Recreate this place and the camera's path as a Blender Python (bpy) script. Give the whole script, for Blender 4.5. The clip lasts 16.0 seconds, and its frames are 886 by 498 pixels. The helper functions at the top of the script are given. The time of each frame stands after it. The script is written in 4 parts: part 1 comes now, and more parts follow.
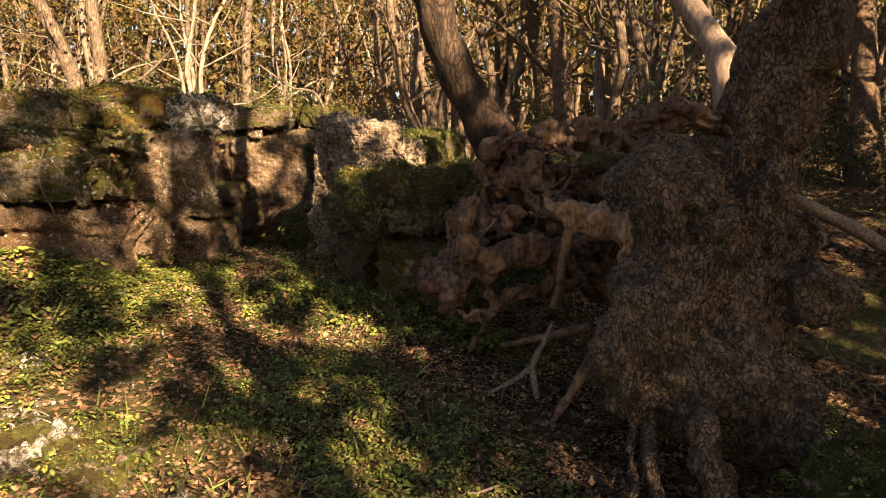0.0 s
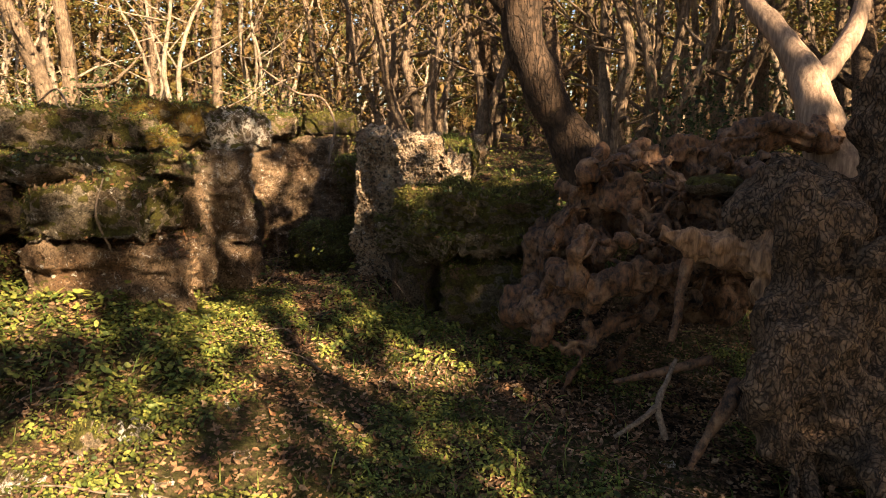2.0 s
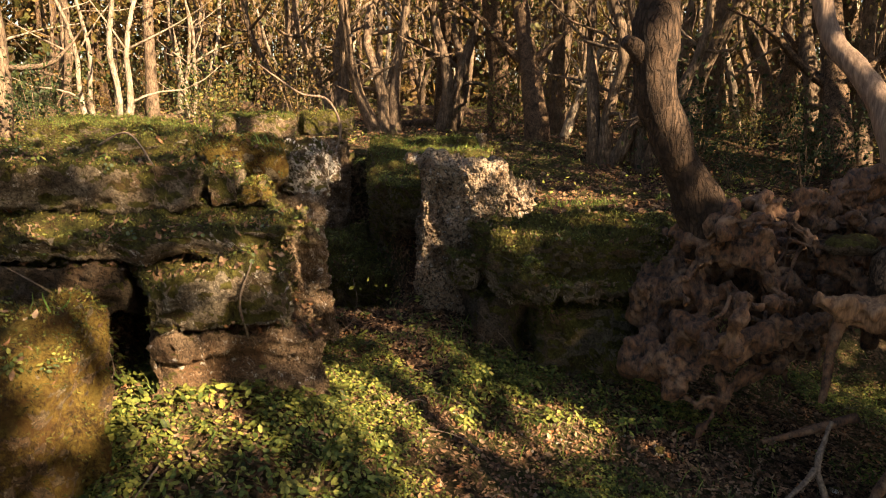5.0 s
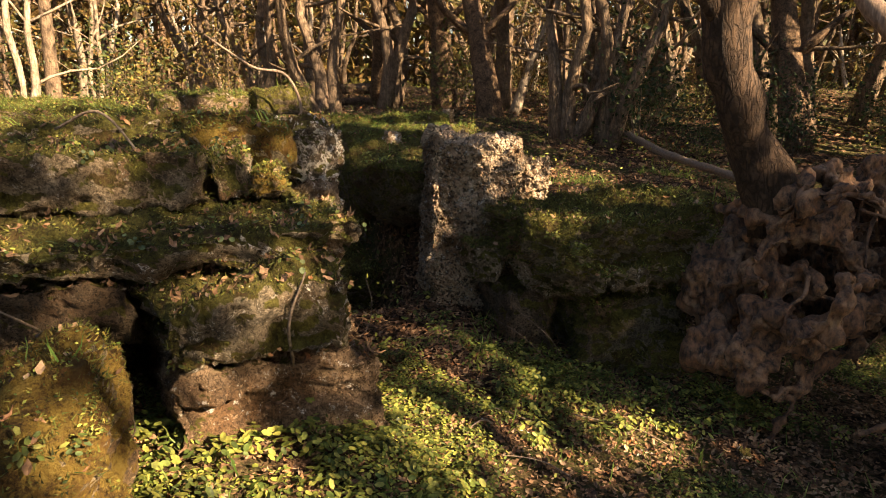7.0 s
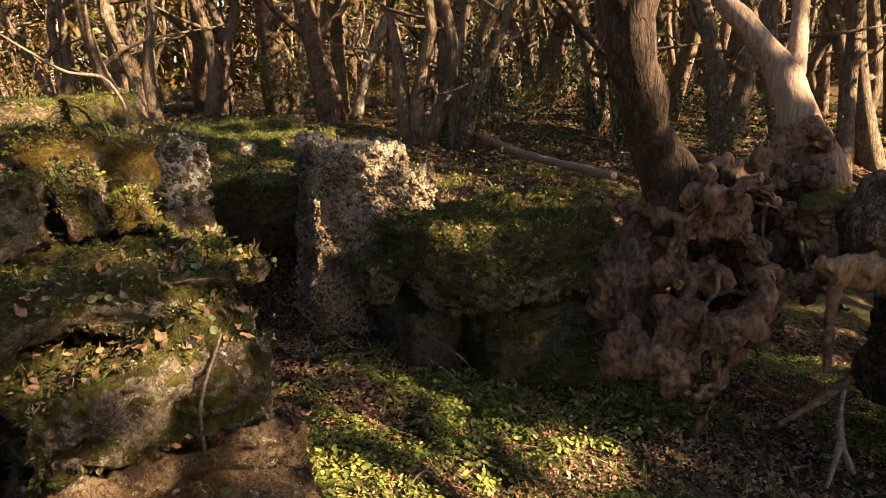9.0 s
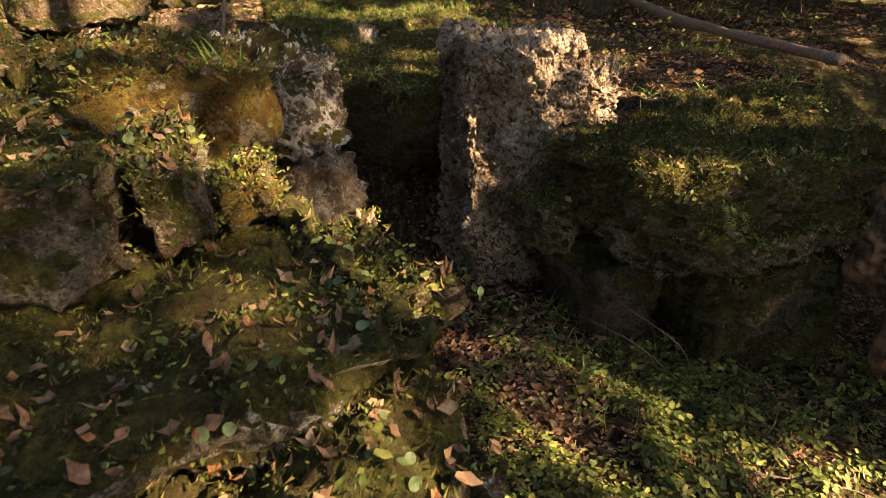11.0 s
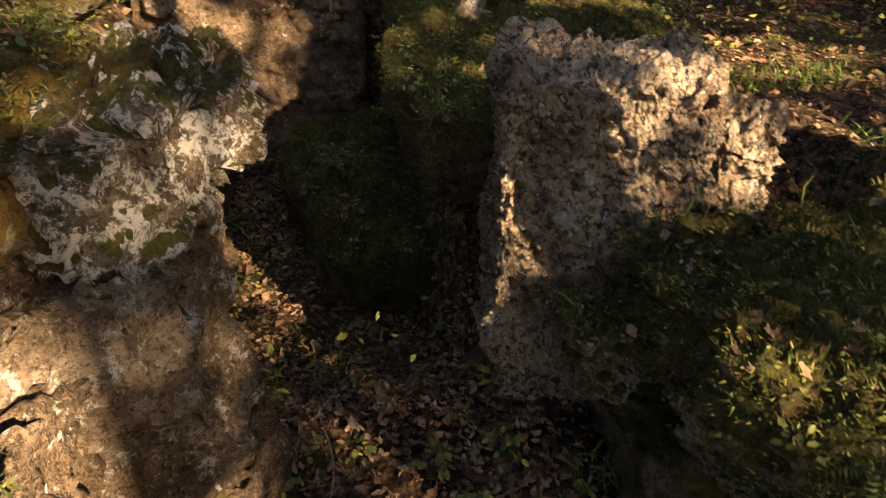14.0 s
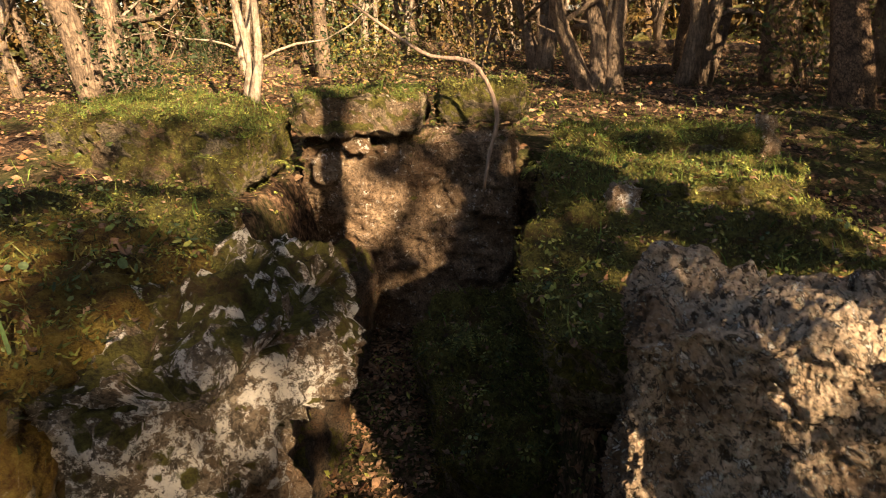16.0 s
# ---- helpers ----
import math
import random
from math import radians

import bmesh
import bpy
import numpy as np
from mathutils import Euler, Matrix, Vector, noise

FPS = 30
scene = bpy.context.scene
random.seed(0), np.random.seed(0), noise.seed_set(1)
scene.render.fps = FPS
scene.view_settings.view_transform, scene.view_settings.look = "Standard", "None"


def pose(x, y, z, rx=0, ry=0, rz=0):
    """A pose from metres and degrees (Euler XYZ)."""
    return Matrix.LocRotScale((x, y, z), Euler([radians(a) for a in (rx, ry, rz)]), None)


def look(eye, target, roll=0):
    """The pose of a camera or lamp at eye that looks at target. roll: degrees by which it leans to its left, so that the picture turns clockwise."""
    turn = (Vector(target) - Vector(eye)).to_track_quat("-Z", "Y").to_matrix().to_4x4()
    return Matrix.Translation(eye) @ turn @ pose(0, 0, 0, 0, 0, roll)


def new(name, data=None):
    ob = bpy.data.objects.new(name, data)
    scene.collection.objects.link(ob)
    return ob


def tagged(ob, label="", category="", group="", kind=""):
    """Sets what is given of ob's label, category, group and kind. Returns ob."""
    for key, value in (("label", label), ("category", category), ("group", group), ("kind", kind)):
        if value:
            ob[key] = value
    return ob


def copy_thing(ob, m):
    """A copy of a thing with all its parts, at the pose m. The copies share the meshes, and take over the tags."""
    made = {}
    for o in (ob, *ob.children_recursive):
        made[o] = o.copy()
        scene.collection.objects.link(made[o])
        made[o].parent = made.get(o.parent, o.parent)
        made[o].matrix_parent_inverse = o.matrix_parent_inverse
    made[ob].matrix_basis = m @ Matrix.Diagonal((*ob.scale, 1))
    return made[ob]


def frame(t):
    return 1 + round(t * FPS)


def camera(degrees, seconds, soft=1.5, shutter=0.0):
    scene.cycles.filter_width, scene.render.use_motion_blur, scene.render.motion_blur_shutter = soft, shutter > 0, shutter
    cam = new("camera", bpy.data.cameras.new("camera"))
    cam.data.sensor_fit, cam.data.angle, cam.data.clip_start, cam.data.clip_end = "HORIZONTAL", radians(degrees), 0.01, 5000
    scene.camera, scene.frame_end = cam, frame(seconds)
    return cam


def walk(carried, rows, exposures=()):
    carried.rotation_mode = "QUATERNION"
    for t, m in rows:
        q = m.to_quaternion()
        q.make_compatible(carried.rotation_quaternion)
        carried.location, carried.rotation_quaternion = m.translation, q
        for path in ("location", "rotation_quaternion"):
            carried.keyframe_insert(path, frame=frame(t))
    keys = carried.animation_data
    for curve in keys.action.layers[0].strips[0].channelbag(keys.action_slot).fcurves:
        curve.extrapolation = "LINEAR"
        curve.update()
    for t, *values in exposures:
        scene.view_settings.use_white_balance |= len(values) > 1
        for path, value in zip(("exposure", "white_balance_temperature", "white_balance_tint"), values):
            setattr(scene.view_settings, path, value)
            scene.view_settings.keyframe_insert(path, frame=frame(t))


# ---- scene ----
cam = camera(66.8, 16.0, 0.8, 0.25)
PATH = [
    (0, (-0.019, 0.178, 1.441), (-0.016, 2.153, 1.124), 0.8),
    (0.5, (-0.247, 0.249, 1.43), (-0.244, 2.222, 1.103), 1.7),
    (1, (-0.486, 0.309, 1.497), (-0.444, 2.273, 1.122), 1.6),
    (1.5, (-0.63, 0.373, 1.553), (-0.57, 2.339, 1.19), 2.5),
    (2, (-0.8, 0.495, 1.587), (-0.644, 2.461, 1.252), 0.2),
    (2.5, (-0.956, 0.612, 1.662), (-0.721, 2.544, 1.203), -0.6),
    (3, (-1.178, 0.708, 1.659), (-0.906, 2.627, 1.163), 1.0),
    (3.2, (-1.311, 0.736, 1.666), (-0.983, 2.636, 1.134), 0.6),
    (3.5, (-1.489, 0.792, 1.694), (-1.082, 2.618, 0.986), -1.4),
    (4, (-1.598, 0.818, 1.763), (-1.218, 2.614, 0.968), -1.1),
    (4.5, (-1.848, 0.921, 1.942), (-1.378, 2.758, 1.305), 0.2),
    (5, (-2.006, 0.96, 2.103), (-1.558, 2.854, 1.64), 0.7),
    (5.2, (-2.062, 0.957, 2.135), (-1.602, 2.849, 1.678), -1.0),
    (7.3, (-2.553, 1.792, 2.015), (-1.788, 3.558, 1.473), 1.6),
    (7.5, (-2.584, 1.837, 2.034), (-1.759, 3.567, 1.464), 2.9),
    (8, (-2.601, 1.977, 2.028), (-1.64, 3.65, 1.499), 2.8),
    (8.5, (-2.599, 2.095, 2.026), (-1.616, 3.752, 1.488), 1.5),
    (9, (-2.632, 2.231, 2.0), (-1.495, 3.794, 1.49), -0.8),
    (9.5, (-2.627, 2.4, 1.95), (-1.481, 3.946, 1.407), -1.6),
    (10, (-2.555, 2.885, 1.928), (-1.571, 4.523, 1.338), -5.6),
    (10.2, (-2.547, 2.972, 1.971), (-1.624, 4.615, 1.301), -5.2),
    (12.3, (-1.998, 3.55, 2.141), (-1.351, 5.163, 1.151), -3.6),
    (12.5, (-1.925, 3.578, 2.159), (-1.342, 5.198, 1.142), -3.5),
    (13, (-1.745, 3.677, 2.123), (-1.153, 5.251, 1.041), -2.1),
    (13.5, (-1.555, 3.868, 2.116), (-1.08, 5.451, 0.991), -0.2),
    (14, (-1.455, 3.974, 2.12), (-1.213, 5.666, 1.081), -1.6),
    (14.5, (-1.313, 4.041, 2.1), (-1.291, 5.814, 1.174), -2.0),
    (15, (-1.258, 4.127, 2.157), (-1.346, 5.966, 1.376), -4.7),
    (15.5, (-1.269, 4.227, 2.209), (-1.399, 6.093, 1.5), -4.4),
    (16, (-1.322, 4.262, 2.232), (-1.525, 6.144, 1.585), -1.8),
]
walk(cam, [(t, look(eye, target, roll)) for t, eye, target, roll in PATH], [(0, 2.52, 7150, 17), (5, 2.55, 7150, 17), (8, 2.72, 7150, 17), (12.3, 2.86, 7150, 17), (14, 2.66, 7150, 17), (16, 2.42, 7150, 17)])

# ---- light ----
SUN = Vector((0.471, -0.748, 0.469)).normalized()
world = bpy.data.worlds.new("sky")
scene.world = world
world.use_nodes = True
wn = world.node_tree.nodes
sky = wn.new("ShaderNodeTexSky")
sky.sky_type, sky.sun_disc = "NISHITA", False
sky.sun_elevation, sky.sun_rotation = math.asin(SUN.z), math.atan2(SUN.x, SUN.y)
world.node_tree.links.new(sky.outputs[0], wn["Background"].inputs[0])
wn["Background"].inputs[1].default_value = 0.037
sun_data = bpy.data.lights.new("sun", "SUN")
sun_data.energy, sun_data.angle, sun_data.color = 5.0, radians(0.55), (1.0, 0.8, 0.54)
sun = new("sun", sun_data)
sun.matrix_world = look(SUN * 60, (0, 0, 0))

# ---- numeric helpers ----
rng = np.random.default_rng(7)


def _hash(ix, iy, iz, seed):
    h = (ix * 374761393 + iy * 668265263 + iz * 2147483647 + seed * 974634777) & 0xFFFFFFFF
    h = ((h ^ (h >> 13)) * 1274126177) & 0xFFFFFFFF
    h = ((h ^ (h >> 16)) * 2246822519) & 0xFFFFFFFF
    return ((h ^ (h >> 15)) & 0xFFFFFF) / 0xFFFFFF


def vnoise(p, seed=0):
    """Smooth value noise, -1 to 1, at an (n, 3) array of places."""
    f = np.floor(p).astype(np.int64)
    u = p - f
    u = u * u * u * (u * (u * 6 - 15) + 10)
    out = 0
    for dx in (0, 1):
        wx = u[:, 0] if dx else 1 - u[:, 0]
        for dy in (0, 1):
            wy = u[:, 1] if dy else 1 - u[:, 1]
            for dz in (0, 1):
                wz = u[:, 2] if dz else 1 - u[:, 2]
                out = out + wx * wy * wz * _hash(f[:, 0] + dx, f[:, 1] + dy, f[:, 2] + dz, seed)
    return out * 2 - 1


def fbm(p, seed=0, octaves=4, gain=0.5):
    total, amp = 0, 1.0
    for k in range(octaves):
        total = total + amp * vnoise(p * 2.03 ** k + 17.3 * k, seed + k)
        amp *= gain
    return total


def smooth(a, b, x):
    t = np.clip((x - a) / (b - a), 0, 1)
    return t * t * (3 - 2 * t)


def mesh_object(name, verts, faces, mat, parent=None, label="", shade=True, world_places=True):
    """A mesh object from arrays: verts (n, 3); faces (m, k) or a list of such arrays."""
    faces = [np.asarray(f) for f in (faces if isinstance(faces, list) else [faces])]
    me = bpy.data.meshes.new(name)
    verts = np.asarray(verts, dtype=np.float32)
    me.vertices.add(len(verts))
    me.vertices.foreach_set("co", verts.ravel())
    loops = np.concatenate([f.ravel() for f in faces]).astype(np.int32)
    sizes = np.concatenate([np.full(len(f), f.shape[1]) for f in faces]).astype(np.int32)
    me.loops.add(len(loops))
    me.loops.foreach_set("vertex_index", loops)
    me.polygons.add(len(sizes))
    me.polygons.foreach_set("loop_start", (np.cumsum(sizes) - sizes).astype(np.int32))
    me.polygons.foreach_set("use_smooth", np.full(len(sizes), shade))
    me.update(calc_edges=True)
    me.materials.append(mat)
    ob = new(name, me)
    if parent:
        ob.parent = parent
    if label:
        ob["label"] = label
    return ob


def vertex_normals(ob):
    n = np.empty(len(ob.data.vertices) * 3, dtype=np.float32)
    ob.data.vertices.foreach_get("normal", n)
    v = np.empty(len(ob.data.vertices) * 3, dtype=np.float32)
    ob.data.vertices.foreach_get("co", v)
    return v.reshape(-1, 3), n.reshape(-1, 3)


# ---- materials ----
def material(name):
    m = bpy.data.materials.new(name)
    m.use_nodes = True
    return m, m.node_tree.nodes, m.node_tree.links, m.node_tree.nodes["Principled BSDF"]


def noise_node(n, l, scale, detail=5.0, rough=0.55, vector=None):
    t = n.new("ShaderNodeTexNoise")
    t.inputs["Scale"].default_value, t.inputs["Detail"].default_value, t.inputs["Roughness"].default_value = scale, detail, rough
    if vector is None:
        g = n.new("ShaderNodeNewGeometry")
        vector = g.outputs["Position"]
    l.new(vector, t.inputs["Vector"])
    return t.outputs["Fac"]


def ramp(n, l, fac, stops):
    r = n.new("ShaderNodeValToRGB")
    while len(r.color_ramp.elements) < len(stops):
        r.color_ramp.elements.new(0.5)
    for e, (at, c) in zip(r.color_ramp.elements, stops):
        e.position, e.color = at, (*c, 1) if len(c) == 3 else c
    l.new(fac, r.inputs[0])
    return r.outputs[0]


def grey(v):
    return (v, v, v)


def mix(n, l, fac, a, b):
    m = n.new("ShaderNodeMix")
    m.data_type = "RGBA"
    l.new(fac, m.inputs[0])
    for sock, v in ((m.inputs[6], a), (m.inputs[7], b)):
        if isinstance(v, tuple):
            sock.default_value = (*v, 1)
        else:
            l.new(v, sock)
    return m.outputs[2]


def calc(n, l, op, a, b):
    m = n.new("ShaderNodeMath")
    m.operation = op
    for sock, v in zip(m.inputs, (a, b)):
        if isinstance(v, (int, float)):
            sock.default_value = v
        else:
            l.new(v, sock)
    return m.outputs[0]


def bump(n, l, bsdf, height, strength, distance):
    b = n.new("ShaderNodeBump")
    b.inputs["Strength"].default_value, b.inputs["Distance"].default_value = strength, distance
    l.new(height, b.inputs["Height"])
    l.new(b.outputs[0], bsdf.inputs["Normal"])


def stone_material(name, moss, light, dark, lichen=0.6, pits=False, crusted=0.52, specks=0.6, tone=11.0, patches=19.0, ochre=0.0):
    """Limestone with brown stains, crusts of pale lichen and dark growth, and moss most on what faces up."""
    m, n, l, bsdf = material(name)
    base = ramp(n, l, noise_node(n, l, tone, 10, 0.74), [(0.33, dark), (0.5, tuple((a + b) / 2 for a, b in zip(dark, light))), (0.64, light)])
    stain = ramp(n, l, noise_node(n, l, 2.3, 6, 0.6), [(0.46, grey(0)), (0.62, grey(0.85))])
    base = mix(n, l, stain, base, (0.19, 0.105, 0.05))
    crust = ramp(n, l, noise_node(n, l, 15.0, 10, 0.8), [(crusted, grey(0)), (crusted + 0.1, grey(0.8))])
    base = mix(n, l, crust, base, (0.05, 0.042, 0.03))
    if pits:
        # dark spots at random, putting the shade of pits into the colour
        pit_shade = ramp(n, l, noise_node(n, l, 38.0, 5, 0.65), [(0.515, grey(0)), (0.555, grey(0.92))])
        base = mix(n, l, pit_shade, base, (0.06, 0.045, 0.03))
    speck = ramp(n, l, noise_node(n, l, 75.0, 5, 0.7), [(0.5, grey(0)), (0.58, grey(specks))])
    base = mix(n, l, speck, base, tuple(0.45 * v for v in dark))
    chalk = ramp(n, l, noise_node(n, l, 48.0, 6, 0.75), [(0.57, grey(0)), (0.63, grey(0.7))])
    base = mix(n, l, chalk, base, tuple(min(0.75, 1.25 * v) for v in light))
    pale = ramp(n, l, noise_node(n, l, patches, 12, 0.82), [(lichen, grey(0)), (lichen + 0.025, grey(0.95))])
    base = mix(n, l, pale, base, (0.82, 0.77, 0.68))
    # fine dark flecks stand in for shade in pores the bump hardly shows
    pore_shade = ramp(n, l, noise_node(n, l, 85.0, 6, 0.75), [(0.54, grey(0)), (0.59, grey(0.7))])
    base = mix(n, l, pore_shade, base, tuple(0.35 * v for v in dark))
    g = n.new("ShaderNodeNewGeometry")
    sep = n.new("ShaderNodeSeparateXYZ")
    l.new(g.outputs["Normal"], sep.inputs[0])
    patch = calc(n, l, "ADD", calc(n, l, "MULTIPLY", noise_node(n, l, 3.2, 8, 0.65), 1.3), calc(n, l, "MULTIPLY", noise_node(n, l, 19.0, 6, 0.7), 0.5))
    amount = calc(n, l, "ADD", calc(n, l, "MULTIPLY", sep.outputs["Z"], 0.5), patch)
    rim = ramp(n, l, g.outputs["Pointiness"], [(0.5, grey(0)), (0.62, grey(0.55))])
    amount = calc(n, l, "SUBTRACT", amount, rim)
    amount = ramp(n, l, calc(n, l, "ADD", amount, moss - 1.0), [(0.45, grey(0)), (0.52, grey(1))])
    fleck = calc(n, l, "ADD", calc(n, l, "MULTIPLY", noise_node(n, l, 9.0, 6, 0.75), 0.45), calc(n, l, "MULTIPLY", noise_node(n, l, 48.0, 6, 0.85), 0.55))
    green = ramp(n, l, fleck, [(0.37, (0.012, 0.009, 0.004)), (0.45, (0.055 + 0.05 * ochre, 0.046, 0.013)), (0.53, (0.12 + 0.15 * ochre, 0.11 + 0.04 * ochre, 0.026)), (0.63, (0.22 + 0.1 * ochre, 0.195, 0.05))])
    humus = ramp(n, l, noise_node(n, l, 7.0, 9, 0.75), [(0.52, grey(0)), (0.6, grey(0.75))])
    green = mix(n, l, humus, green, (0.075 + 0.1 * ochre, 0.042 + 0.04 * ochre, 0.018))
    l.new(mix(n, l, amount, base, green), bsdf.inputs["Base Color"])
    bsdf.inputs["Roughness"].default_value = 0.95
    bsdf.inputs["Specular IOR Level"].default_value = 0.15
    fine = calc(n, l, "ADD", noise_node(n, l, 28.0, 9, 0.8), calc(n, l, "MULTIPLY", noise_node(n, l, 120.0, 4, 0.7), 0.6))
    if pits:
        v = n.new("ShaderNodeTexVoronoi")
        v.inputs["Scale"].default_value = 60.0
        l.new(n.new("ShaderNodeNewGeometry").outputs["Position"], v.inputs["Vector"])
        fine = calc(n, l, "ADD", fine, v.outputs["Distance"])
    bump(n, l, bsdf, fine, 1.0, 0.05)
    return m


def bark_material(name, dark, light, crack, scale=9.0, moss=0.0, depth=0.92, stretch=0.55):
    """Bark with long furrows, broken into plates."""
    m, n, l, bsdf = material(name)
    g = n.new("ShaderNodeNewGeometry")
    mp = n.new("ShaderNodeMapping")
    mp.inputs["Scale"].default_value = (1, 1, stretch)
    l.new(g.outputs["Position"], mp.inputs["Vector"])
    v = n.new("ShaderNodeTexVoronoi")
    v.feature = "DISTANCE_TO_EDGE"
    v.inputs["Scale"].default_value = scale * 4
    wob = n.new("ShaderNodeMix")
    wob.data_type = "RGBA"
    wob.inputs[0].default_value = 0.06
    l.new(mp.outputs[0], wob.inputs[6])
    nz = n.new("ShaderNodeTexNoise")
    nz.inputs["Scale"].default_value = scale * 2
    l.new(mp.outputs[0], nz.inputs["Vector"])
    l.new(nz.outputs["Color"], wob.inputs[7])
    l.new(wob.outputs[2], v.inputs["Vector"])
    worn = calc(n, l, "ADD", v.outputs["Distance"], calc(n, l, "MULTIPLY", calc(n, l, "SUBTRACT", noise_node(n, l, 26.0, 8, 0.75), 0.47), 0.6))
    plates = ramp(n, l, worn, [(0.0, grey(1 - depth)), (0.17, grey(1))])
    tone = ramp(n, l, noise_node(n, l, scale * 0.9, 10, 0.76), [(0.36, dark), (0.64, light)])
    tone = mix(n, l, plates, crack, tone)
    if moss:
        f = ramp(n, l, noise_node(n, l, 2.4, 5), [(1 - moss - 0.1, grey(0)), (1 - moss, grey(0.8))])
        tone = mix(n, l, f, tone, (0.06, 0.065, 0.018))
    l.new(tone, bsdf.inputs["Base Color"])
    bsdf.inputs["Roughness"].default_value = 0.9
    bsdf.inputs["Specular IOR Level"].default_value = 0.25
    h = calc(n, l, "ADD", plates, calc(n, l, "MULTIPLY", noise_node(n, l, 60.0, 6, 0.7), 0.5))
    bump(n, l, bsdf, h, 1.0, 0.02)
    return m


def leaf_material(name, colours, through_amount=0.35, rough=0.55):
    """Leaves that differ one by one and let some light through."""
    m, n, l, bsdf = material(name)
    g = n.new("ShaderNodeNewGeometry")
    stops = [(i / max(1, len(colours) - 1), c) for i, c in enumerate(colours)]
    tone = ramp(n, l, g.outputs["Random Per Island"], stops)
    blotch = ramp(n, l, noise_node(n, l, 90.0, 3), [(0.3, grey(0.65)), (0.7, grey(1.1))])
    mul = n.new("ShaderNodeMix")
    mul.data_type, mul.blend_type = "RGBA", "MULTIPLY"
    mul.inputs[0].default_value = 1.0
    l.new(tone, mul.inputs[6])
    drift = ramp(n, l, noise_node(n, l, 8.0, 6, 0.7), [(0.36, grey(0.3)), (0.5, grey(0.95)), (0.64, grey(1.7))])
    twice = n.new("ShaderNodeMix")
    twice.data_type, twice.blend_type = "RGBA", "MULTIPLY"
    twice.inputs[0].default_value = 1.0
    l.new(blotch, twice.inputs[6])
    l.new(drift, twice.inputs[7])
    l.new(twice.outputs[2], mul.inputs[7])
    l.new(mul.outputs[2], bsdf.inputs["Base Color"])
    bsdf.inputs["Roughness"].default_value = rough
    bsdf.inputs["Specular IOR Level"].default_value = 0.3
    t = n.new("ShaderNodeBsdfTranslucent")
    l.new(mul.outputs[2], t.inputs["Color"])
    s = n.new("ShaderNodeMixShader")
    s.inputs[0].default_value = through_amount
    l.new(bsdf.outputs[0], s.inputs[1])
    l.new(t.outputs[0], s.inputs[2])
    l.new(s.outputs[0], n["Material Output"].inputs["Surface"])
    return m


def soil_material():
    m, n, l, bsdf = material("forest_soil")
    litter = ramp(n, l, noise_node(n, l, 22.0, 8, 0.7), [(0.38, (0.01, 0.006, 0.004)), (0.48, (0.045, 0.027, 0.016)), (0.58, (0.15, 0.09, 0.052)), (0.7, (0.3, 0.2, 0.125))])
    green = ramp(n, l, noise_node(n, l, 60.0, 7, 0.8), [(0.38, (0.014, 0.016, 0.006)), (0.6, (0.1, 0.11, 0.03))])
    big = ramp(n, l, noise_node(n, l, 3.5, 8, 0.7), [(0.35, grey(0.35)), (0.65, grey(1.5))])
    dim = n.new("ShaderNodeMix")
    dim.data_type, dim.blend_type = "RGBA", "MULTIPLY"
    dim.inputs[0].default_value = 1.0
    l.new(litter, dim.inputs[6])
    l.new(big, dim.inputs[7])
    litter = dim.outputs[2]
    where = ramp(n, l, noise_node(n, l, 0.9, 7, 0.65), [(0.47, grey(0)), (0.56, grey(0.6))])
    l.new(mix(n, l, where, litter, green), bsdf.inputs["Base Color"])
    bsdf.inputs["Roughness"].default_value = 1.0
    bsdf.inputs["Specular IOR Level"].default_value = 0.1
    bump(n, l, bsdf, noise_node(n, l, 45.0, 8, 0.75), 1.0, 0.03)
    return m


def wood_material(name, dark, light, scale=(30, 30, 4), worn=None):
    m, n, l, bsdf = material(name)
    g = n.new("ShaderNodeNewGeometry")
    mp = n.new("ShaderNodeMapping")
    mp.inputs["Scale"].default_value = scale
    l.new(g.outputs["Position"], mp.inputs["Vector"])
    grain = noise_node(n, l, 1.6, 6, 0.65, mp.outputs[0])
    l.new(ramp(n, l, grain, [(0.36, dark), (0.5, tuple(0.45 * (a + b) for a, b in zip(dark, light))), (0.66, light)]) if not worn else mix(n, l, ramp(n, l, noise_node(n, l, 7.0, 9, 0.75), [(0.5, grey(0)), (0.64, grey(0.8))]), ramp(n, l, grain, [(0.36, dark), (0.64, light)]), worn), bsdf.inputs["Base Color"])
    bsdf.inputs["Roughness"].default_value = 0.85
    bump(n, l, bsdf, grain, 0.7, 0.012)
    return m


STONE_PALE = stone_material("pale_limestone", 0.06, (0.6, 0.46, 0.31), (0.17, 0.1, 0.052), 0.55, False, 0.54, 0.5, 8.0)
STONE_BROWN = stone_material("brown_stained_limestone", 0.16, (0.46, 0.32, 0.2), (0.09, 0.055, 0.03), 0.58, False, 0.52, 0.6, 7.0)
STONE_MOSSY = stone_material("mossy_limestone", 0.74, (0.5, 0.41, 0.29), (0.1, 0.08, 0.05), 0.56)
STONE_HALF = stone_material("half_mossy_limestone", 0.55, (0.52, 0.42, 0.29), (0.12, 0.09, 0.055), 0.58)
STONE_MOSS = stone_material("moss_covered_limestone", 0.68, (0.3, 0.25, 0.17), (0.09, 0.07, 0.045), 0.66)
STONE_PITTED = stone_material("pitted_limestone", -0.14, (0.8, 0.63, 0.45), (0.42, 0.29, 0.18), 0.57, True, 0.66, 0.3)
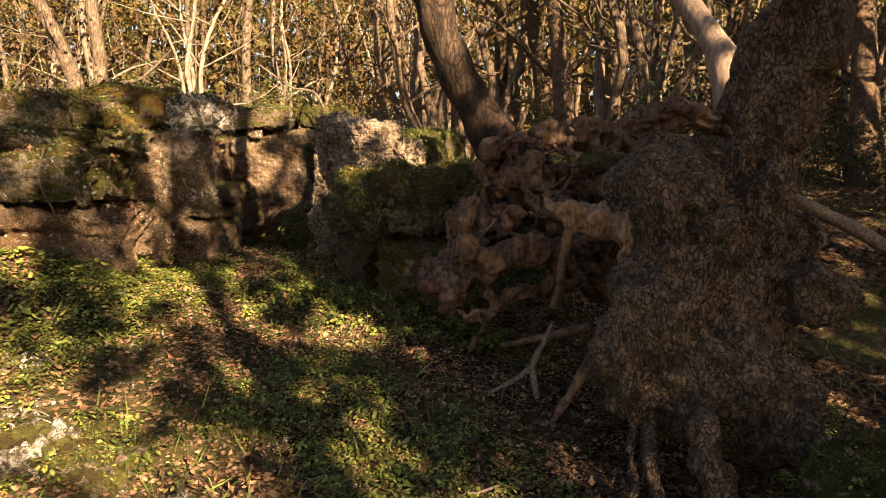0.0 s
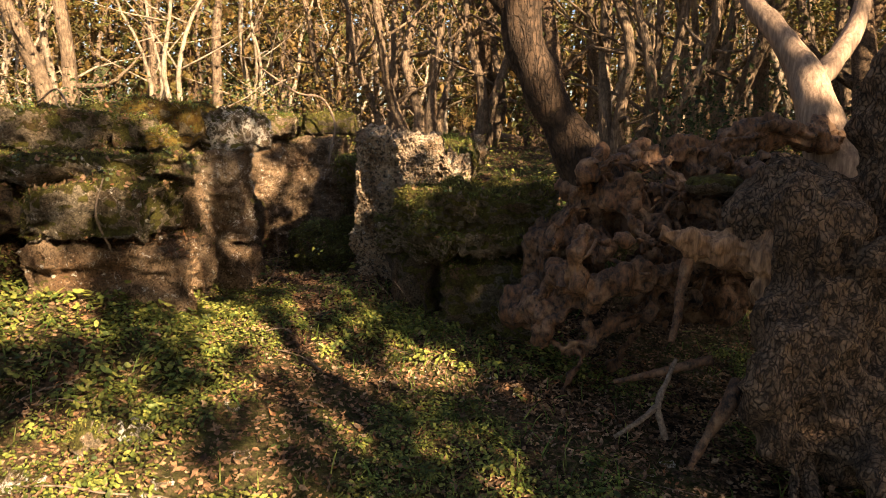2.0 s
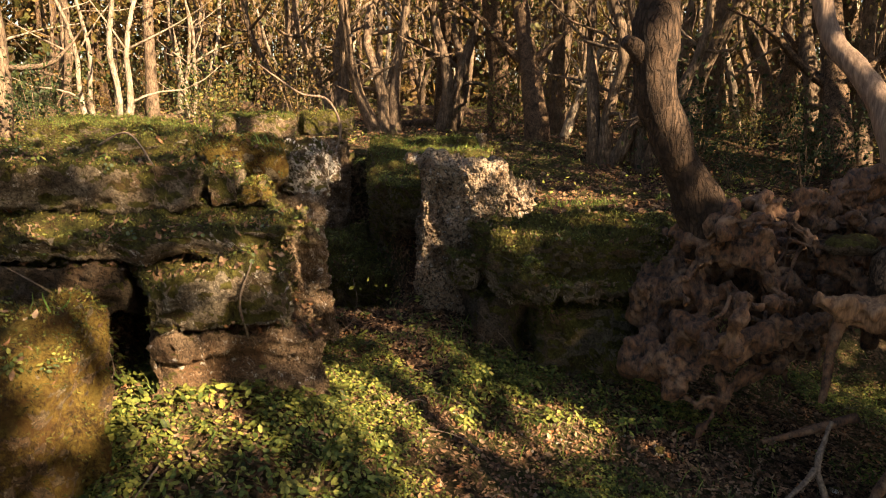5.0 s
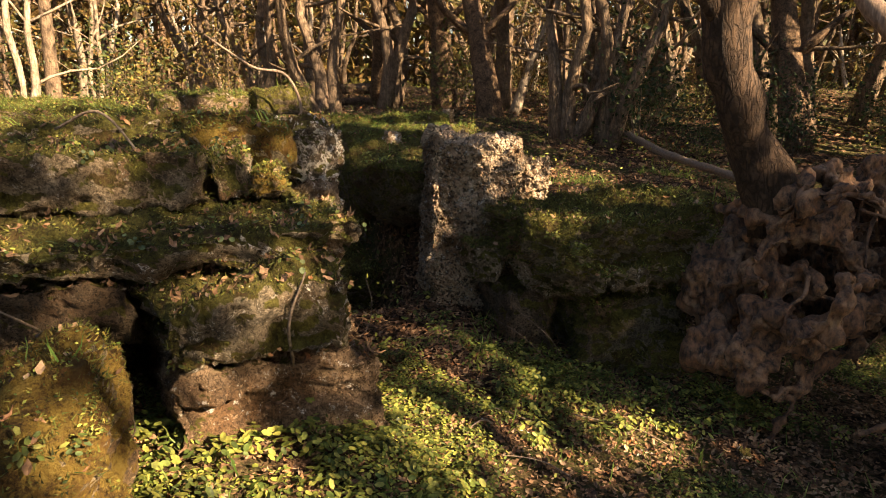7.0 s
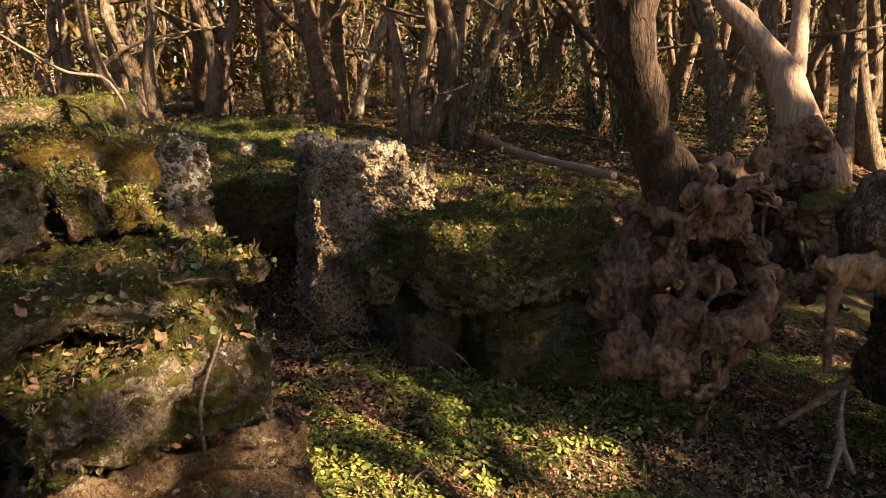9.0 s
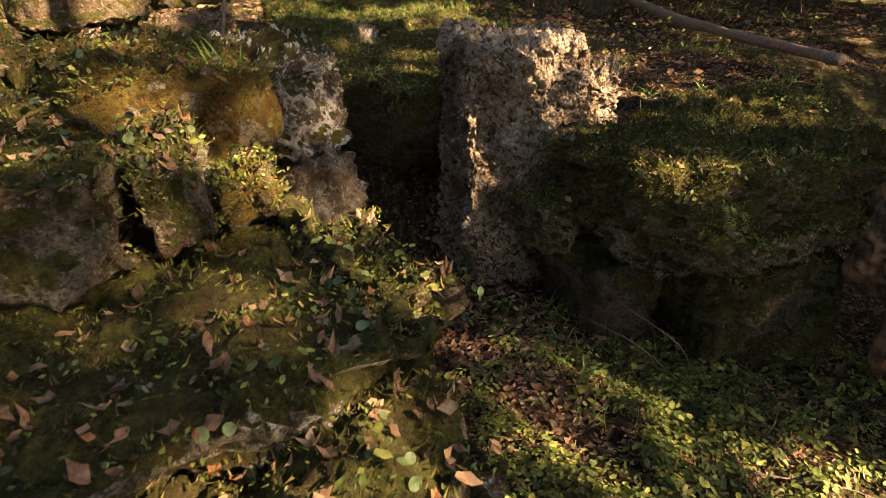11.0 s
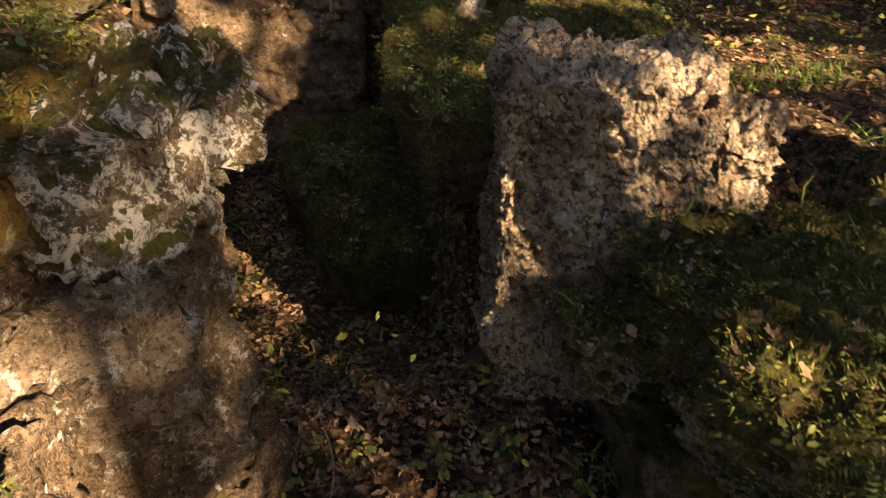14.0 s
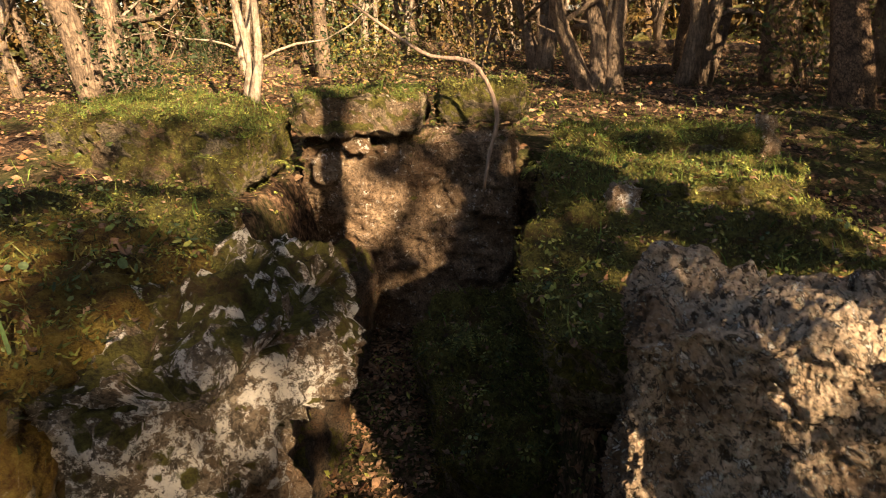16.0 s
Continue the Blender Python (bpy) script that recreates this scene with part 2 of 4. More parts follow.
STONE_LICHEN = stone_material("lichen_crusted_limestone", 0.4, (0.42, 0.35, 0.26), (0.1, 0.078, 0.05), 0.505, False, 0.5, 0.6, 11.0, 13.0)
STONE_OCHRE = stone_material("ochre_moss_limestone", 0.75, (0.42, 0.33, 0.2), (0.1, 0.08, 0.05), 0.62, False, 0.52, 0.6, 11.0, 19.0, 0.5)
# dark copy of the limestone: shade of chamber and recesses put into colour
STONE_SHADED = stone_material("shaded_limestone", 0.4, (0.2, 0.15, 0.1), (0.06, 0.048, 0.033), 0.72)
BARK = bark_material("old_dark_bark", (0.05, 0.031, 0.018), (0.25, 0.16, 0.095), (0.016, 0.011, 0.007), 11.0, 0.0, 0.75, 0.6)
# stem bark darkened: the shade it stands in is put into the colour
BARK_STEM = bark_material("shade_dark_bark", (0.027, 0.017, 0.011), (0.1, 0.063, 0.038), (0.014, 0.01, 0.007), 9.0, 0.0, 0.6, 0.3)
BARK_GREY = bark_material("grey_brown_bark", (0.08, 0.056, 0.036), (0.27, 0.19, 0.125), (0.04, 0.03, 0.02), 7.0, 0.2, 0.55, 0.2)
BARK_PALE = bark_material("pale_bark", (0.13, 0.095, 0.062), (0.42, 0.34, 0.25), (0.08, 0.06, 0.044), 6.0, 0.0, 0.4, 0.2)
ROOT_WOOD = wood_material("rotten_root_wood", (0.008, 0.005, 0.003), (0.17, 0.08, 0.036), (24, 20, 13), (0.28, 0.165, 0.092))
SPLIT_WOOD = wood_material("split_orange_wood", (0.11, 0.055, 0.026), (0.42, 0.23, 0.115), (30, 30, 6))
DEAD_WOOD = wood_material("bare_weathered_wood", (0.14, 0.092, 0.063), (0.37, 0.255, 0.175))
TWIG = wood_material("dry_twig", (0.08, 0.055, 0.038), (0.25, 0.185, 0.13), (40, 40, 40))
SOIL = soil_material()
HERB = leaf_material("green_herb_leaf", [(0.058, 0.088, 0.02), (0.12, 0.152, 0.032), (0.215, 0.23, 0.047), (0.34, 0.325, 0.075)])
EVERGREEN = leaf_material("dark_evergreen_leaf", [(0.018, 0.034, 0.012), (0.04, 0.06, 0.02), (0.075, 0.095, 0.032)])
PENNY = leaf_material("round_grey_green_leaf", [(0.08, 0.12, 0.045), (0.13, 0.18, 0.07), (0.2, 0.24, 0.1)])
GRASS = leaf_material("grass_blade", [(0.06, 0.12, 0.02), (0.13, 0.2, 0.035), (0.22, 0.24, 0.06)])
MOSS = leaf_material("moss_frond", [(0.03, 0.036, 0.01), (0.085, 0.09, 0.02), (0.15, 0.155, 0.032), (0.26, 0.19, 0.05)], 0.35, 0.9)
LITTER = leaf_material("dead_brown_leaf", [(0.065, 0.037, 0.021), (0.15, 0.082, 0.043), (0.23, 0.13, 0.07), (0.28, 0.165, 0.088), (0.31, 0.215, 0.135), (0.27, 0.11, 0.04)], 0.2, 0.8)
CANOPY = leaf_material("tree_leaf", [(0.05, 0.08, 0.02), (0.11, 0.125, 0.03), (0.19, 0.17, 0.042), (0.25, 0.18, 0.055)], 0.3)
CANOPY_DRY = leaf_material("yellow_brown_leaf", [(0.055, 0.038, 0.015), (0.14, 0.085, 0.029), (0.22, 0.14, 0.044), (0.11, 0.1, 0.027), (0.05, 0.062, 0.018)], 0.4)


# ---- ground ----
def height(x, y):
    x, y = np.asarray(x, float), np.asarray(y, float)
    front = -0.13 + 0.08 * np.clip(y, -6, 6) - 0.17 * np.clip(x, -2.6, 2.2)
    back = 1.33 - 0.38 * smooth(-1.2, 0.4, x) * (1 - smooth(8.0, 12.0, y))
    start = 3.7 + 1.1 * smooth(-2.6, -0.8, x) - 0.4 * smooth(1.5, 3.5, x)
    start = start + 0.75 * smooth(-1.7, -1.3, x) * (1 - smooth(0.4, 0.9, x))
    span = 1.3 + 1.3 * smooth(1.0, 3.0, x)
    z = front + (back - front) * smooth(start, start + span, y)
    z = z + 0.17 * np.exp(-((x + 2.3) ** 2 + (y - 4.0) ** 2) / 0.6)
    low = smooth(-3.0, -2.7, x) * (1 - smooth(5.7, 6.2, y)) * (1 - smooth(-1.2, -0.9, x))
    z = z - low * np.maximum(0, z - 0.74)
    back_wide = 0.55 * smooth(5.5, 6.1, y)
    pit = smooth(-2.2 - back_wide, -1.85 - back_wide, x) * (1 - smooth(-1.25, -0.85, x)) * smooth(4.0, 4.6, y) * (1 - smooth(8.6, 8.9, y))
    z = z + (0.5 - 0.32 * smooth(5.5, 6.4, y) - z) * pit
    p = np.stack([x.ravel(), y.ravel(), np.zeros(x.size)], 1)
    near = np.exp(-((x + 0.5) ** 2 + (y - 4) ** 2) / 400)
    bumps = 0.10 * fbm(p * 0.6, 3, 3).reshape(x.shape) * (1 - 0.8 * near) + 0.035 * fbm(p * 2.2, 5, 3).reshape(x.shape) + 0.012 * fbm(p * 9.0, 8, 3).reshape(x.shape)
    far = smooth(40, 120, np.hypot(x, y))
    return z + bumps + far * 3.0 * fbm(p * 0.012, 11, 2).reshape(x.shape)


def spread(lo, hi, step, reach):
    core = list(np.arange(lo, hi + step / 2, step))
    s, a, b = step, lo, hi
    left, right = [], []
    while a > -reach:
        s *= 1.16
        a -= s
        b += s
        left.append(a)
        right.append(b)
    return np.array(left[::-1] + core + right)


gx, gy = spread(-4.6, 3.6, 0.056, 900), spread(0.6, 9.6, 0.056, 900)
X, Y = np.meshgrid(gx, gy)
Z = height(X, Y)
nx, ny = len(gx), len(gy)
idx = np.arange(nx * ny).reshape(ny, nx)
quads = np.stack([idx[:-1, :-1], idx[:-1, 1:], idx[1:, 1:], idx[1:, :-1]], -1).reshape(-1, 4)
ground = mesh_object("ground", np.stack([X.ravel(), Y.ravel(), Z.ravel()], 1), quads, SOIL)
tagged(ground, "brown forest floor of soil and leaf litter", "ground", kind="structure")


# ---- stones ----
def box_grid(half, step):
    """A welded box surface, divided evenly: places and quads."""
    n = [max(2, int(round(2 * h / step))) for h in half]
    key, quads_out, base = [], [], 0
    for ax in range(3):
        u, v = (ax + 1) % 3, (ax + 2) % 3
        for side in (0, 1):
            a, b = np.meshgrid(np.arange(n[u] + 1), np.arange(n[v] + 1))
            k = np.zeros((a.size, 3), int)
            k[:, u], k[:, v], k[:, ax] = a.ravel(), b.ravel(), side * n[ax]
            ids = base + np.arange(a.size).reshape(a.shape)
            q = np.stack([ids[:-1, :-1], ids[:-1, 1:], ids[1:, 1:], ids[1:, :-1]], -1).reshape(-1, 4)
            quads_out.append(q if side else q[:, ::-1])
            key.append(k)
            base += a.size
    key = np.concatenate(key)
    uniq, inv = np.unique(key, axis=0, return_inverse=True)
    inv = inv.ravel()
    return (uniq / np.array(n) * 2 - 1) * np.array(half), inv[np.concatenate(quads_out)]


STONES = []


def stone(name, lo, hi, mat, label, yaw=0.0, tilt=(0.0, 0.0), seed=1, step=0.019, edge=0.22, rough=1.0, chips=7, pits=0.0, crest=0.0, strata=0.0, warp=0.13, group="stones of the ruin", category="stone block", taper=0.0, plan=None, rise=(0, 0, 0, 0), cracks=0.0):
    """A weathered block of stone between the corners lo and hi of its unturned box, or over a plan of four corners
    (front left, front right, back right, back left) whose top may rise by so much at each."""
    r = np.random.default_rng(seed)
    if plan:
        corners = np.array(plan, float)
        mx, my = corners.mean(0)
        wx, wy = (np.linalg.norm(corners[1] - corners[0]) + np.linalg.norm(corners[2] - corners[3])) / 4, (np.linalg.norm(corners[3] - corners[0]) + np.linalg.norm(corners[2] - corners[1])) / 4
        lo, hi = (mx - wx, my - wy, lo), (mx + wx, my + wy, hi)
    lo, hi = np.array(lo, float), np.array(hi, float)
    half, mid = (hi - lo) / 2, (hi + lo) / 2
    p, q = box_grid(half, step)
    rad = edge * half.min()
    core = np.clip(p, -(half - rad), half - rad)
    d = p - core
    ln = np.linalg.norm(d, axis=1, keepdims=True)
    p = core + d / np.maximum(ln, 1e-9) * rad
    for _ in range(chips):
        nrm = r.normal(size=3)
        nrm /= np.linalg.norm(nrm)
        reach = np.abs(nrm * half).sum() * r.uniform(0.74, 0.93)
        over = np.maximum(p @ nrm - reach, 0)
        p = p - over[:, None] * nrm * 0.9
    if taper:
        p[:, :2] *= (1 - taper * (p[:, 2:3] / half[2]))
    o = r.uniform(-50, 50, 3)
    size = half.mean()
    w = np.stack([fbm((p + o) * 0.9 / size, seed * 7 + k, 2) for k in range(3)], 1)
    p = p + w * warp * size
    out = d / np.maximum(ln, 1e-9)
    a = fbm((p + o) * 5.5, seed + 31, 3)
    b = fbm((p + o) * 23.0, seed + 41, 3)
    c2 = fbm((p + o) * 11.0, seed + 71, 3)
    e = fbm((p + o) * 46.0, seed + 91, 2)
    disp = rough * (0.03 * a - 0.036 * np.abs(c2) - 0.02 * np.abs(b) + 0.007 * e)
    if strata:
        band = vnoise(np.stack([p[:, 0] * 1.3, p[:, 1] * 1.3, (p[:, 2] + 0.04 * a) * 15.0], 1) + o, seed + 5)
        disp = disp - strata * smooth(0.1, 0.5, band)
    if cracks:
        line = vnoise((p + o) * np.array((2.6, 2.6, 4.5)) + 0.25 * np.stack([a, c2, b], 1), seed + 15)
        line2 = vnoise((p + o) * np.array((6.0, 6.0, 8.0)) + 0.3 * np.stack([b, a, c2], 1), seed + 16)
        disp = disp - 0.8 * cracks * (1 - smooth(0.0, 0.05, np.abs(line))) - 0.2 * cracks * (1 - smooth(0.0, 0.05, np.abs(line2)))
    if pits:
        c = vnoise((p + o) * 30.0, seed + 61) * 0.45 + vnoise((p + o) * 58.0, seed + 62) * 0.6
        disp = disp - pits * smooth(-0.02, 0.2, c) * (0.6 + 0.4 * vnoise((p + o) * 4.0, seed + 63))
    p = p + out * disp[:, None]
    if crest:
        top = smooth(0.55, 0.95, p[:, 2] / half[2])
        p[:, 2] += crest * top * (fbm((p + o) * 9.0, seed + 81, 3) - 0.2)
    if plan:
        u, v, w = ((p / half + 1) / 2).T
        k = np.stack([(1 - u) * (1 - v), u * (1 - v), u * v, (1 - u) * v], 1)
        p = np.concatenate([k @ corners - mid[:2], (p[:, 2] + (k @ np.array(rise, float)) * w)[:, None]], 1)
    m = np.array(pose(0, 0, 0, tilt[0], tilt[1], yaw).to_3x3())
    ob = mesh_object(name, p @ m.T, q, mat)
    ob.location = mid
    tagged(ob, label, category, group)
    STONES.append(ob)
    return ob


LEFT = "stones of the chamber's near wall"
RIGHT = "stones beside the entrance"
CHAMBER = "stones lining the chamber"
# stack beside the entrance
def block(z0, z1, plan, mat, label, **more):
    return stone(more.pop("name", "stone_block"), z0, z1, mat, label, plan=plan, **more)


block(0.66, 1.05, ((-2.62, 3.84), (-1.82, 3.98), (-1.93, 4.7), (-2.75, 4.7)), STONE_BROWN, "pale brown weathered limestone block, lowest course", seed=3, strata=0.035, rough=1.3, group=LEFT, cracks=0.03, edge=0.16, rise=(0.03, -0.07, -0.05, 0), warp=0.07)
block(1.04, 1.35, ((-2.66, 3.84), (-1.98, 3.86), (-1.98, 4.6), (-2.85, 4.8)), STONE_MOSSY, "mossy limestone block of the second course", seed=4, rough=1.3, strata=0.03, group=LEFT, cracks=0.025, edge=0.2, warp=0.08, taper=-0.03)
block(1.06, 1.34, ((-3.7, 4.1), (-2.7, 4.1), (-2.7, 4.9), (-3.7, 4.9)), STONE_SHADED, "stone coloured shade-dark behind the dry vines", seed=6, group=LEFT, cracks=0.02, edge=0.2)
block(1.33, 1.5, ((-3.4, 4.0), (-1.98, 4.04), (-1.9, 4.85), (-3.4, 4.9)), STONE_MOSSY, "flat mossy limestone slab with a pale broken nose", seed=5, strata=0.03, group=LEFT, cracks=0.02, edge=0.3, warp=0.06, rise=(0, -0.03, 0.02, 0.06))
block(1.34, 1.49, ((-2.12, 4.16), (-1.885, 4.19), (-1.9, 4.62), (-2.12, 4.62)), STONE_HALF, "pale broken nose of the flat slab", seed=7, group=LEFT, edge=0.45, warp=0.14, step=0.012, strata=0.02)
block(1.48, 1.73, ((-3.55, 4.36), (-2.39, 4.47), (-2.36, 5.3), (-3.6, 5.3)), STONE_HALF, "grey limestone block under moss and plants", seed=9, group=LEFT, cracks=0.03, edge=0.25, warp=0.07)
block(1.48, 1.7, ((-2.4, 4.5), (-2.24, 4.58), (-2.18, 5.1), (-2.4, 5.1)), STONE_HALF, "small grey upright stone with a pale tip", seed=18, group=LEFT, edge=0.4, step=0.013)
block(1.5, 1.8, ((-2.46, 4.84), (-1.98, 4.92), (-1.96, 5.8), (-2.6, 5.9)), STONE_OCHRE, "capping block swollen with green and ochre moss", seed=8, edge=0.7, group=LEFT)
block(1.47, 1.77, ((-2.08, 4.98), (-1.71, 5.05), (-1.66, 5.75), (-2.05, 5.85)), STONE_LICHEN, "limestone block crusted with white lichen over the jamb", seed=14, edge=0.5, group=LEFT, step=0.011, cracks=0.02, pits=0.014, rough=1.4)
block(1.45, 1.76, ((-3.7, 5.3), (-2.5, 5.3), (-2.5, 6.1), (-3.8, 6.1)), STONE_MOSSY, "moss and plant covered limestone block", seed=19, group=LEFT)
block(1.46, 1.66, ((-2.27, 4.56), (-2.06, 4.58), (-2.06, 4.8), (-2.25, 4.82)), STONE_OCHRE, "swelling cushion of ochre moss before the cap", name="moss_cushion", seed=11, edge=0.9, group=LEFT, category="moss", step=0.013)
block(0.3, 1.32, ((-3.55, 3.12), (-2.72, 3.18), (-2.64, 3.86), (-3.5, 4.0)), STONE_OCHRE, "rounded boulder thick with ochre moss", name="boulder", seed=10, edge=0.55, group=LEFT, category="boulder", cracks=0.02)
block(0.84, 1.5, ((-2.13, 4.92), (-1.76, 4.98), (-1.74, 5.5), (-2.1, 5.5)), STONE_PALE, "pale upright limestone jamb of the entrance", seed=12, step=0.012, strata=0.014, group=LEFT, rough=1.2, warp=0.06, chips=5, cracks=0.025)
block(0.42, 0.85, ((-2.17, 4.9), (-1.74, 4.94), (-1.7, 5.5), (-2.2, 5.5)), STONE_BROWN, "small pale footing stone under the jamb", seed=13, group=LEFT, step=0.013, cracks=0.03, warp=0.07)
block(0.5, 1.02, ((-2.2, 4.52), (-1.94, 4.6), (-1.92, 4.96), (-2.2, 4.96)), STONE_BROWN, "broken filling stone between stack and jamb", seed=15, group=LEFT, step=0.013, cracks=0.02)
block(1.0, 1.36, ((-2.25, 4.62), (-1.97, 4.68), (-1.96, 4.96), (-2.25, 4.96)), STONE_BROWN, "broken filling stone between stack and jamb", seed=16, group=LEFT, step=0.013, cracks=0.02)
# entrance right side
block(0.1, 1.66, ((-1.1, 5.56), (-0.42, 5.52), (-0.34, 5.94), (-1.02, 6.0)), STONE_PITTED, "upright grey limestone slab eaten full of pits", name="standing_stone", seed=21, step=0.0085, pits=0.029, edge=0.25, chips=2, warp=0.05, rough=1.0, crest=0.05, group=RIGHT, category="standing stone", taper=0.03, rise=(-0.04, -0.1, -0.06, 0.03))
block(0.8, 1.42, ((-0.46, 5.58), (-0.16, 5.62), (-0.14, 5.95), (-0.4, 5.95)), STONE_PITTED, "low pitted shoulder beside the standing stone", seed=26, step=0.011, pits=0.034, edge=0.5, chips=5, warp=0.08, crest=0.08, group=RIGHT)
block(0.9, 1.27, ((-0.74, 4.62), (0.2, 4.46), (0.42, 5.45), (-0.78, 5.52)), STONE_MOSS, "large boulder covered with dark green moss", name="boulder", seed=22, edge=0.32, rough=1.6, chips=9, strata=0.02, group=RIGHT, category="boulder", cracks=0.03, warp=0.1, step=0.014, rise=(-0.05, -0.02, 0, 0))
block(0.74, 0.96, ((-0.68, 4.76), (-0.42, 4.6), (-0.25, 5.2), (-0.74, 5.3)), STONE_HALF, "jutting lower lip of the mossy boulder", seed=27, edge=0.4, rough=1.5, chips=9, group=RIGHT, warp=0.2, step=0.011, taper=-0.12)
block(0.8, 0.96, ((-0.44, 4.64), (0.1, 4.5), (0.12, 5.1), (-0.35, 5.2)), STONE_HALF, "second lip under the mossy boulder", seed=28, edge=0.4, rough=1.5, chips=9, group=RIGHT, warp=0.2, step=0.012, taper=-0.12)
# the recess's shade is in this stone's dark colour
block(0.2, 0.75, ((-0.8, 5.08), (-0.56, 4.9), (-0.3, 5.4), (-0.82, 5.5)), STONE_SHADED, "dark mossy stone under the boulder", seed=23, group=RIGHT, cracks=0.02)
block(0.18, 0.79, ((-0.5, 4.72), (0.14, 4.57), (0.25, 5.3), (-0.4, 5.3)), STONE_MOSS, "dark mossy stone under the boulder", seed=24, group=RIGHT, cracks=0.02)
block(0.72, 0.98, ((-0.9, 5.3), (-0.72, 5.28), (-0.7, 5.52), (-0.9, 5.54)), STONE_HALF, "small wedged stone with dry roots", seed=25, group=RIGHT, step=0.012, edge=0.4)
# chamber
block(0.92, 1.4, ((-1.17, 5.98), (-0.2, 5.96), (0.0, 7.16), (-1.24, 7.16)), STONE_MOSS, "mossy roof slab with an undercut broken edge", seed=31, group=CHAMBER, taper=-0.12, cracks=0.03, edge=0.2, step=0.017, rise=(0, 0.02, 0.04, 0))
block_a = block(0.4, 1.5, ((-1.17, 7.18), (0.02, 7.22), (0.2, 8.1), (-1.14, 8.15)), STONE_MOSS, "grass-topped mossy limestone block", seed=32, group=CHAMBER, step=0.022, edge=0.14, warp=0.06)
block_b = block(0.6, 1.55, ((-1.12, 8.2), (0.1, 8.2), (0.25, 8.95), (-1.0, 9.0)), STONE_MOSS, "far mossy limestone block with grass on top", seed=42, group=CHAMBER, step=0.022, edge=0.14, warp=0.06)
block(1.36, 1.52, ((-0.92, 7.1), (-0.76, 7.1), (-0.76, 7.3), (-0.92, 7.3)), STONE_PALE, "pale stone showing through the moss", seed=45, group=CHAMBER, step=0.012, edge=0.5)
# wall stone coloured dark to deepen the shade under the roof slab
block(0.05, 0.95, ((-0.9, 5.98), (-0.45, 5.98), (-0.45, 7.2), (-0.95, 7.2)), STONE_SHADED, "lower wall stone with shade in its dark colour", seed=33, group=CHAMBER, step=0.022)
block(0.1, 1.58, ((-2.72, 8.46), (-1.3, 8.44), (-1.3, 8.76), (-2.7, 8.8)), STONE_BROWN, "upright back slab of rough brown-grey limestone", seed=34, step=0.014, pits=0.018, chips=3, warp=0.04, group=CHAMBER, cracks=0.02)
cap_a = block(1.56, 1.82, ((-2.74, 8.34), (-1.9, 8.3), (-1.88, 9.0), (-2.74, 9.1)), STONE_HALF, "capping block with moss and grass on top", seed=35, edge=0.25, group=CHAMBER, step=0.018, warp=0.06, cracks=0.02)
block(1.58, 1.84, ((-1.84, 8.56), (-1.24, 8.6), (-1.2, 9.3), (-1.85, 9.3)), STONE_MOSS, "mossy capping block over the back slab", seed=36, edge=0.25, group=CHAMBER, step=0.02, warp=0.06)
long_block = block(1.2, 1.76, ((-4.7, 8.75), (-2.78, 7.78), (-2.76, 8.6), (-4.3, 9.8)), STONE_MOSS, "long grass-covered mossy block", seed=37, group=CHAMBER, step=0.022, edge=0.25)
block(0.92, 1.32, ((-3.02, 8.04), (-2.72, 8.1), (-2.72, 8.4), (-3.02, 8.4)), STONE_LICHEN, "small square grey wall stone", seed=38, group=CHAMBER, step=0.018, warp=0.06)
block(0.0, 0.95, ((-2.85, 5.5), (-2.05, 5.5), (-2.3, 8.6), (-3.1, 8.6)), STONE_SHADED, "layered chamber wall stone with shade in its colour", seed=39, strata=0.06, group=CHAMBER, step=0.026, cracks=0.03)
block(0.93, 1.52, ((-3.3, 5.86), (-2.06, 5.84), (-2.62, 7.34), (-3.7, 7.4)), STONE_MOSSY, "mossy wall stone with grass", seed=40, group=CHAMBER, step=0.018, edge=0.2, warp=0.07, cracks=0.02)
block(1.44, 1.57, ((-2.42, 8.38), (-2.2, 8.38), (-2.2, 8.56), (-2.42, 8.56)), STONE_PALE, "small pale packing stone under the cap", seed=43, edge=0.5, group=CHAMBER, step=0.016)
block(1.24, 1.45, ((-2.6, 8.36), (-2.4, 8.36), (-2.4, 8.56), (-2.6, 8.56)), STONE_PALE, "small pale packing stone under the cap", seed=44, edge=0.5, group=CHAMBER, step=0.016)
block(0.12, 0.48, ((-1.62, 6.62), (-0.94, 6.52), (-1.1, 8.2), (-1.95, 8.2)), STONE_MOSS, "fallen mossy slab lying in the chamber", name="fallen_slab", seed=41, edge=0.4, group=CHAMBER, category="stone slab", rise=(0, 0, 0.2, 0.14))
# loose stones in the grass
for k, (x, y, s, h) in enumerate([(-0.83, 2.75, 0.2, 0.1), (-0.69, 2.74, 0.14, 0.07), (-0.3, 2.5, 0.26, 0.05), (-1.96, 2.92, 0.16, 0.1), (-1.8, 3.04, 0.14, 0.08), (-1.6, 2.42, 0.46, 0.11), (-1.28, 2.44, 0.34, 0.1), (-0.9, 2.27, 0.13, 0.12), (-2.12, 2.62, 0.24, 0.07), (-2.6, 2.68, 0.4, 0.12), (0.0, 2.2, 0.3, 0.08)]):
    z = float(height(x, y))
    stone("rock", (x - s / 2, y - s / 2, z - 0.1), (x + s / 2, y + s / 2, z + h * 0.7), STONE_LICHEN if k % 3 else STONE_MOSSY, "half-buried pale limestone rock among the plants", 30 * k, seed=50 + k, edge=0.5, rough=1.5, step=0.012, group="rocks in the clearing", category="rock")
for x, y, s in ((-2.46, 2.98, 0.5), (-2.72, 2.68, 0.44)):
    z = float(height(x, y))
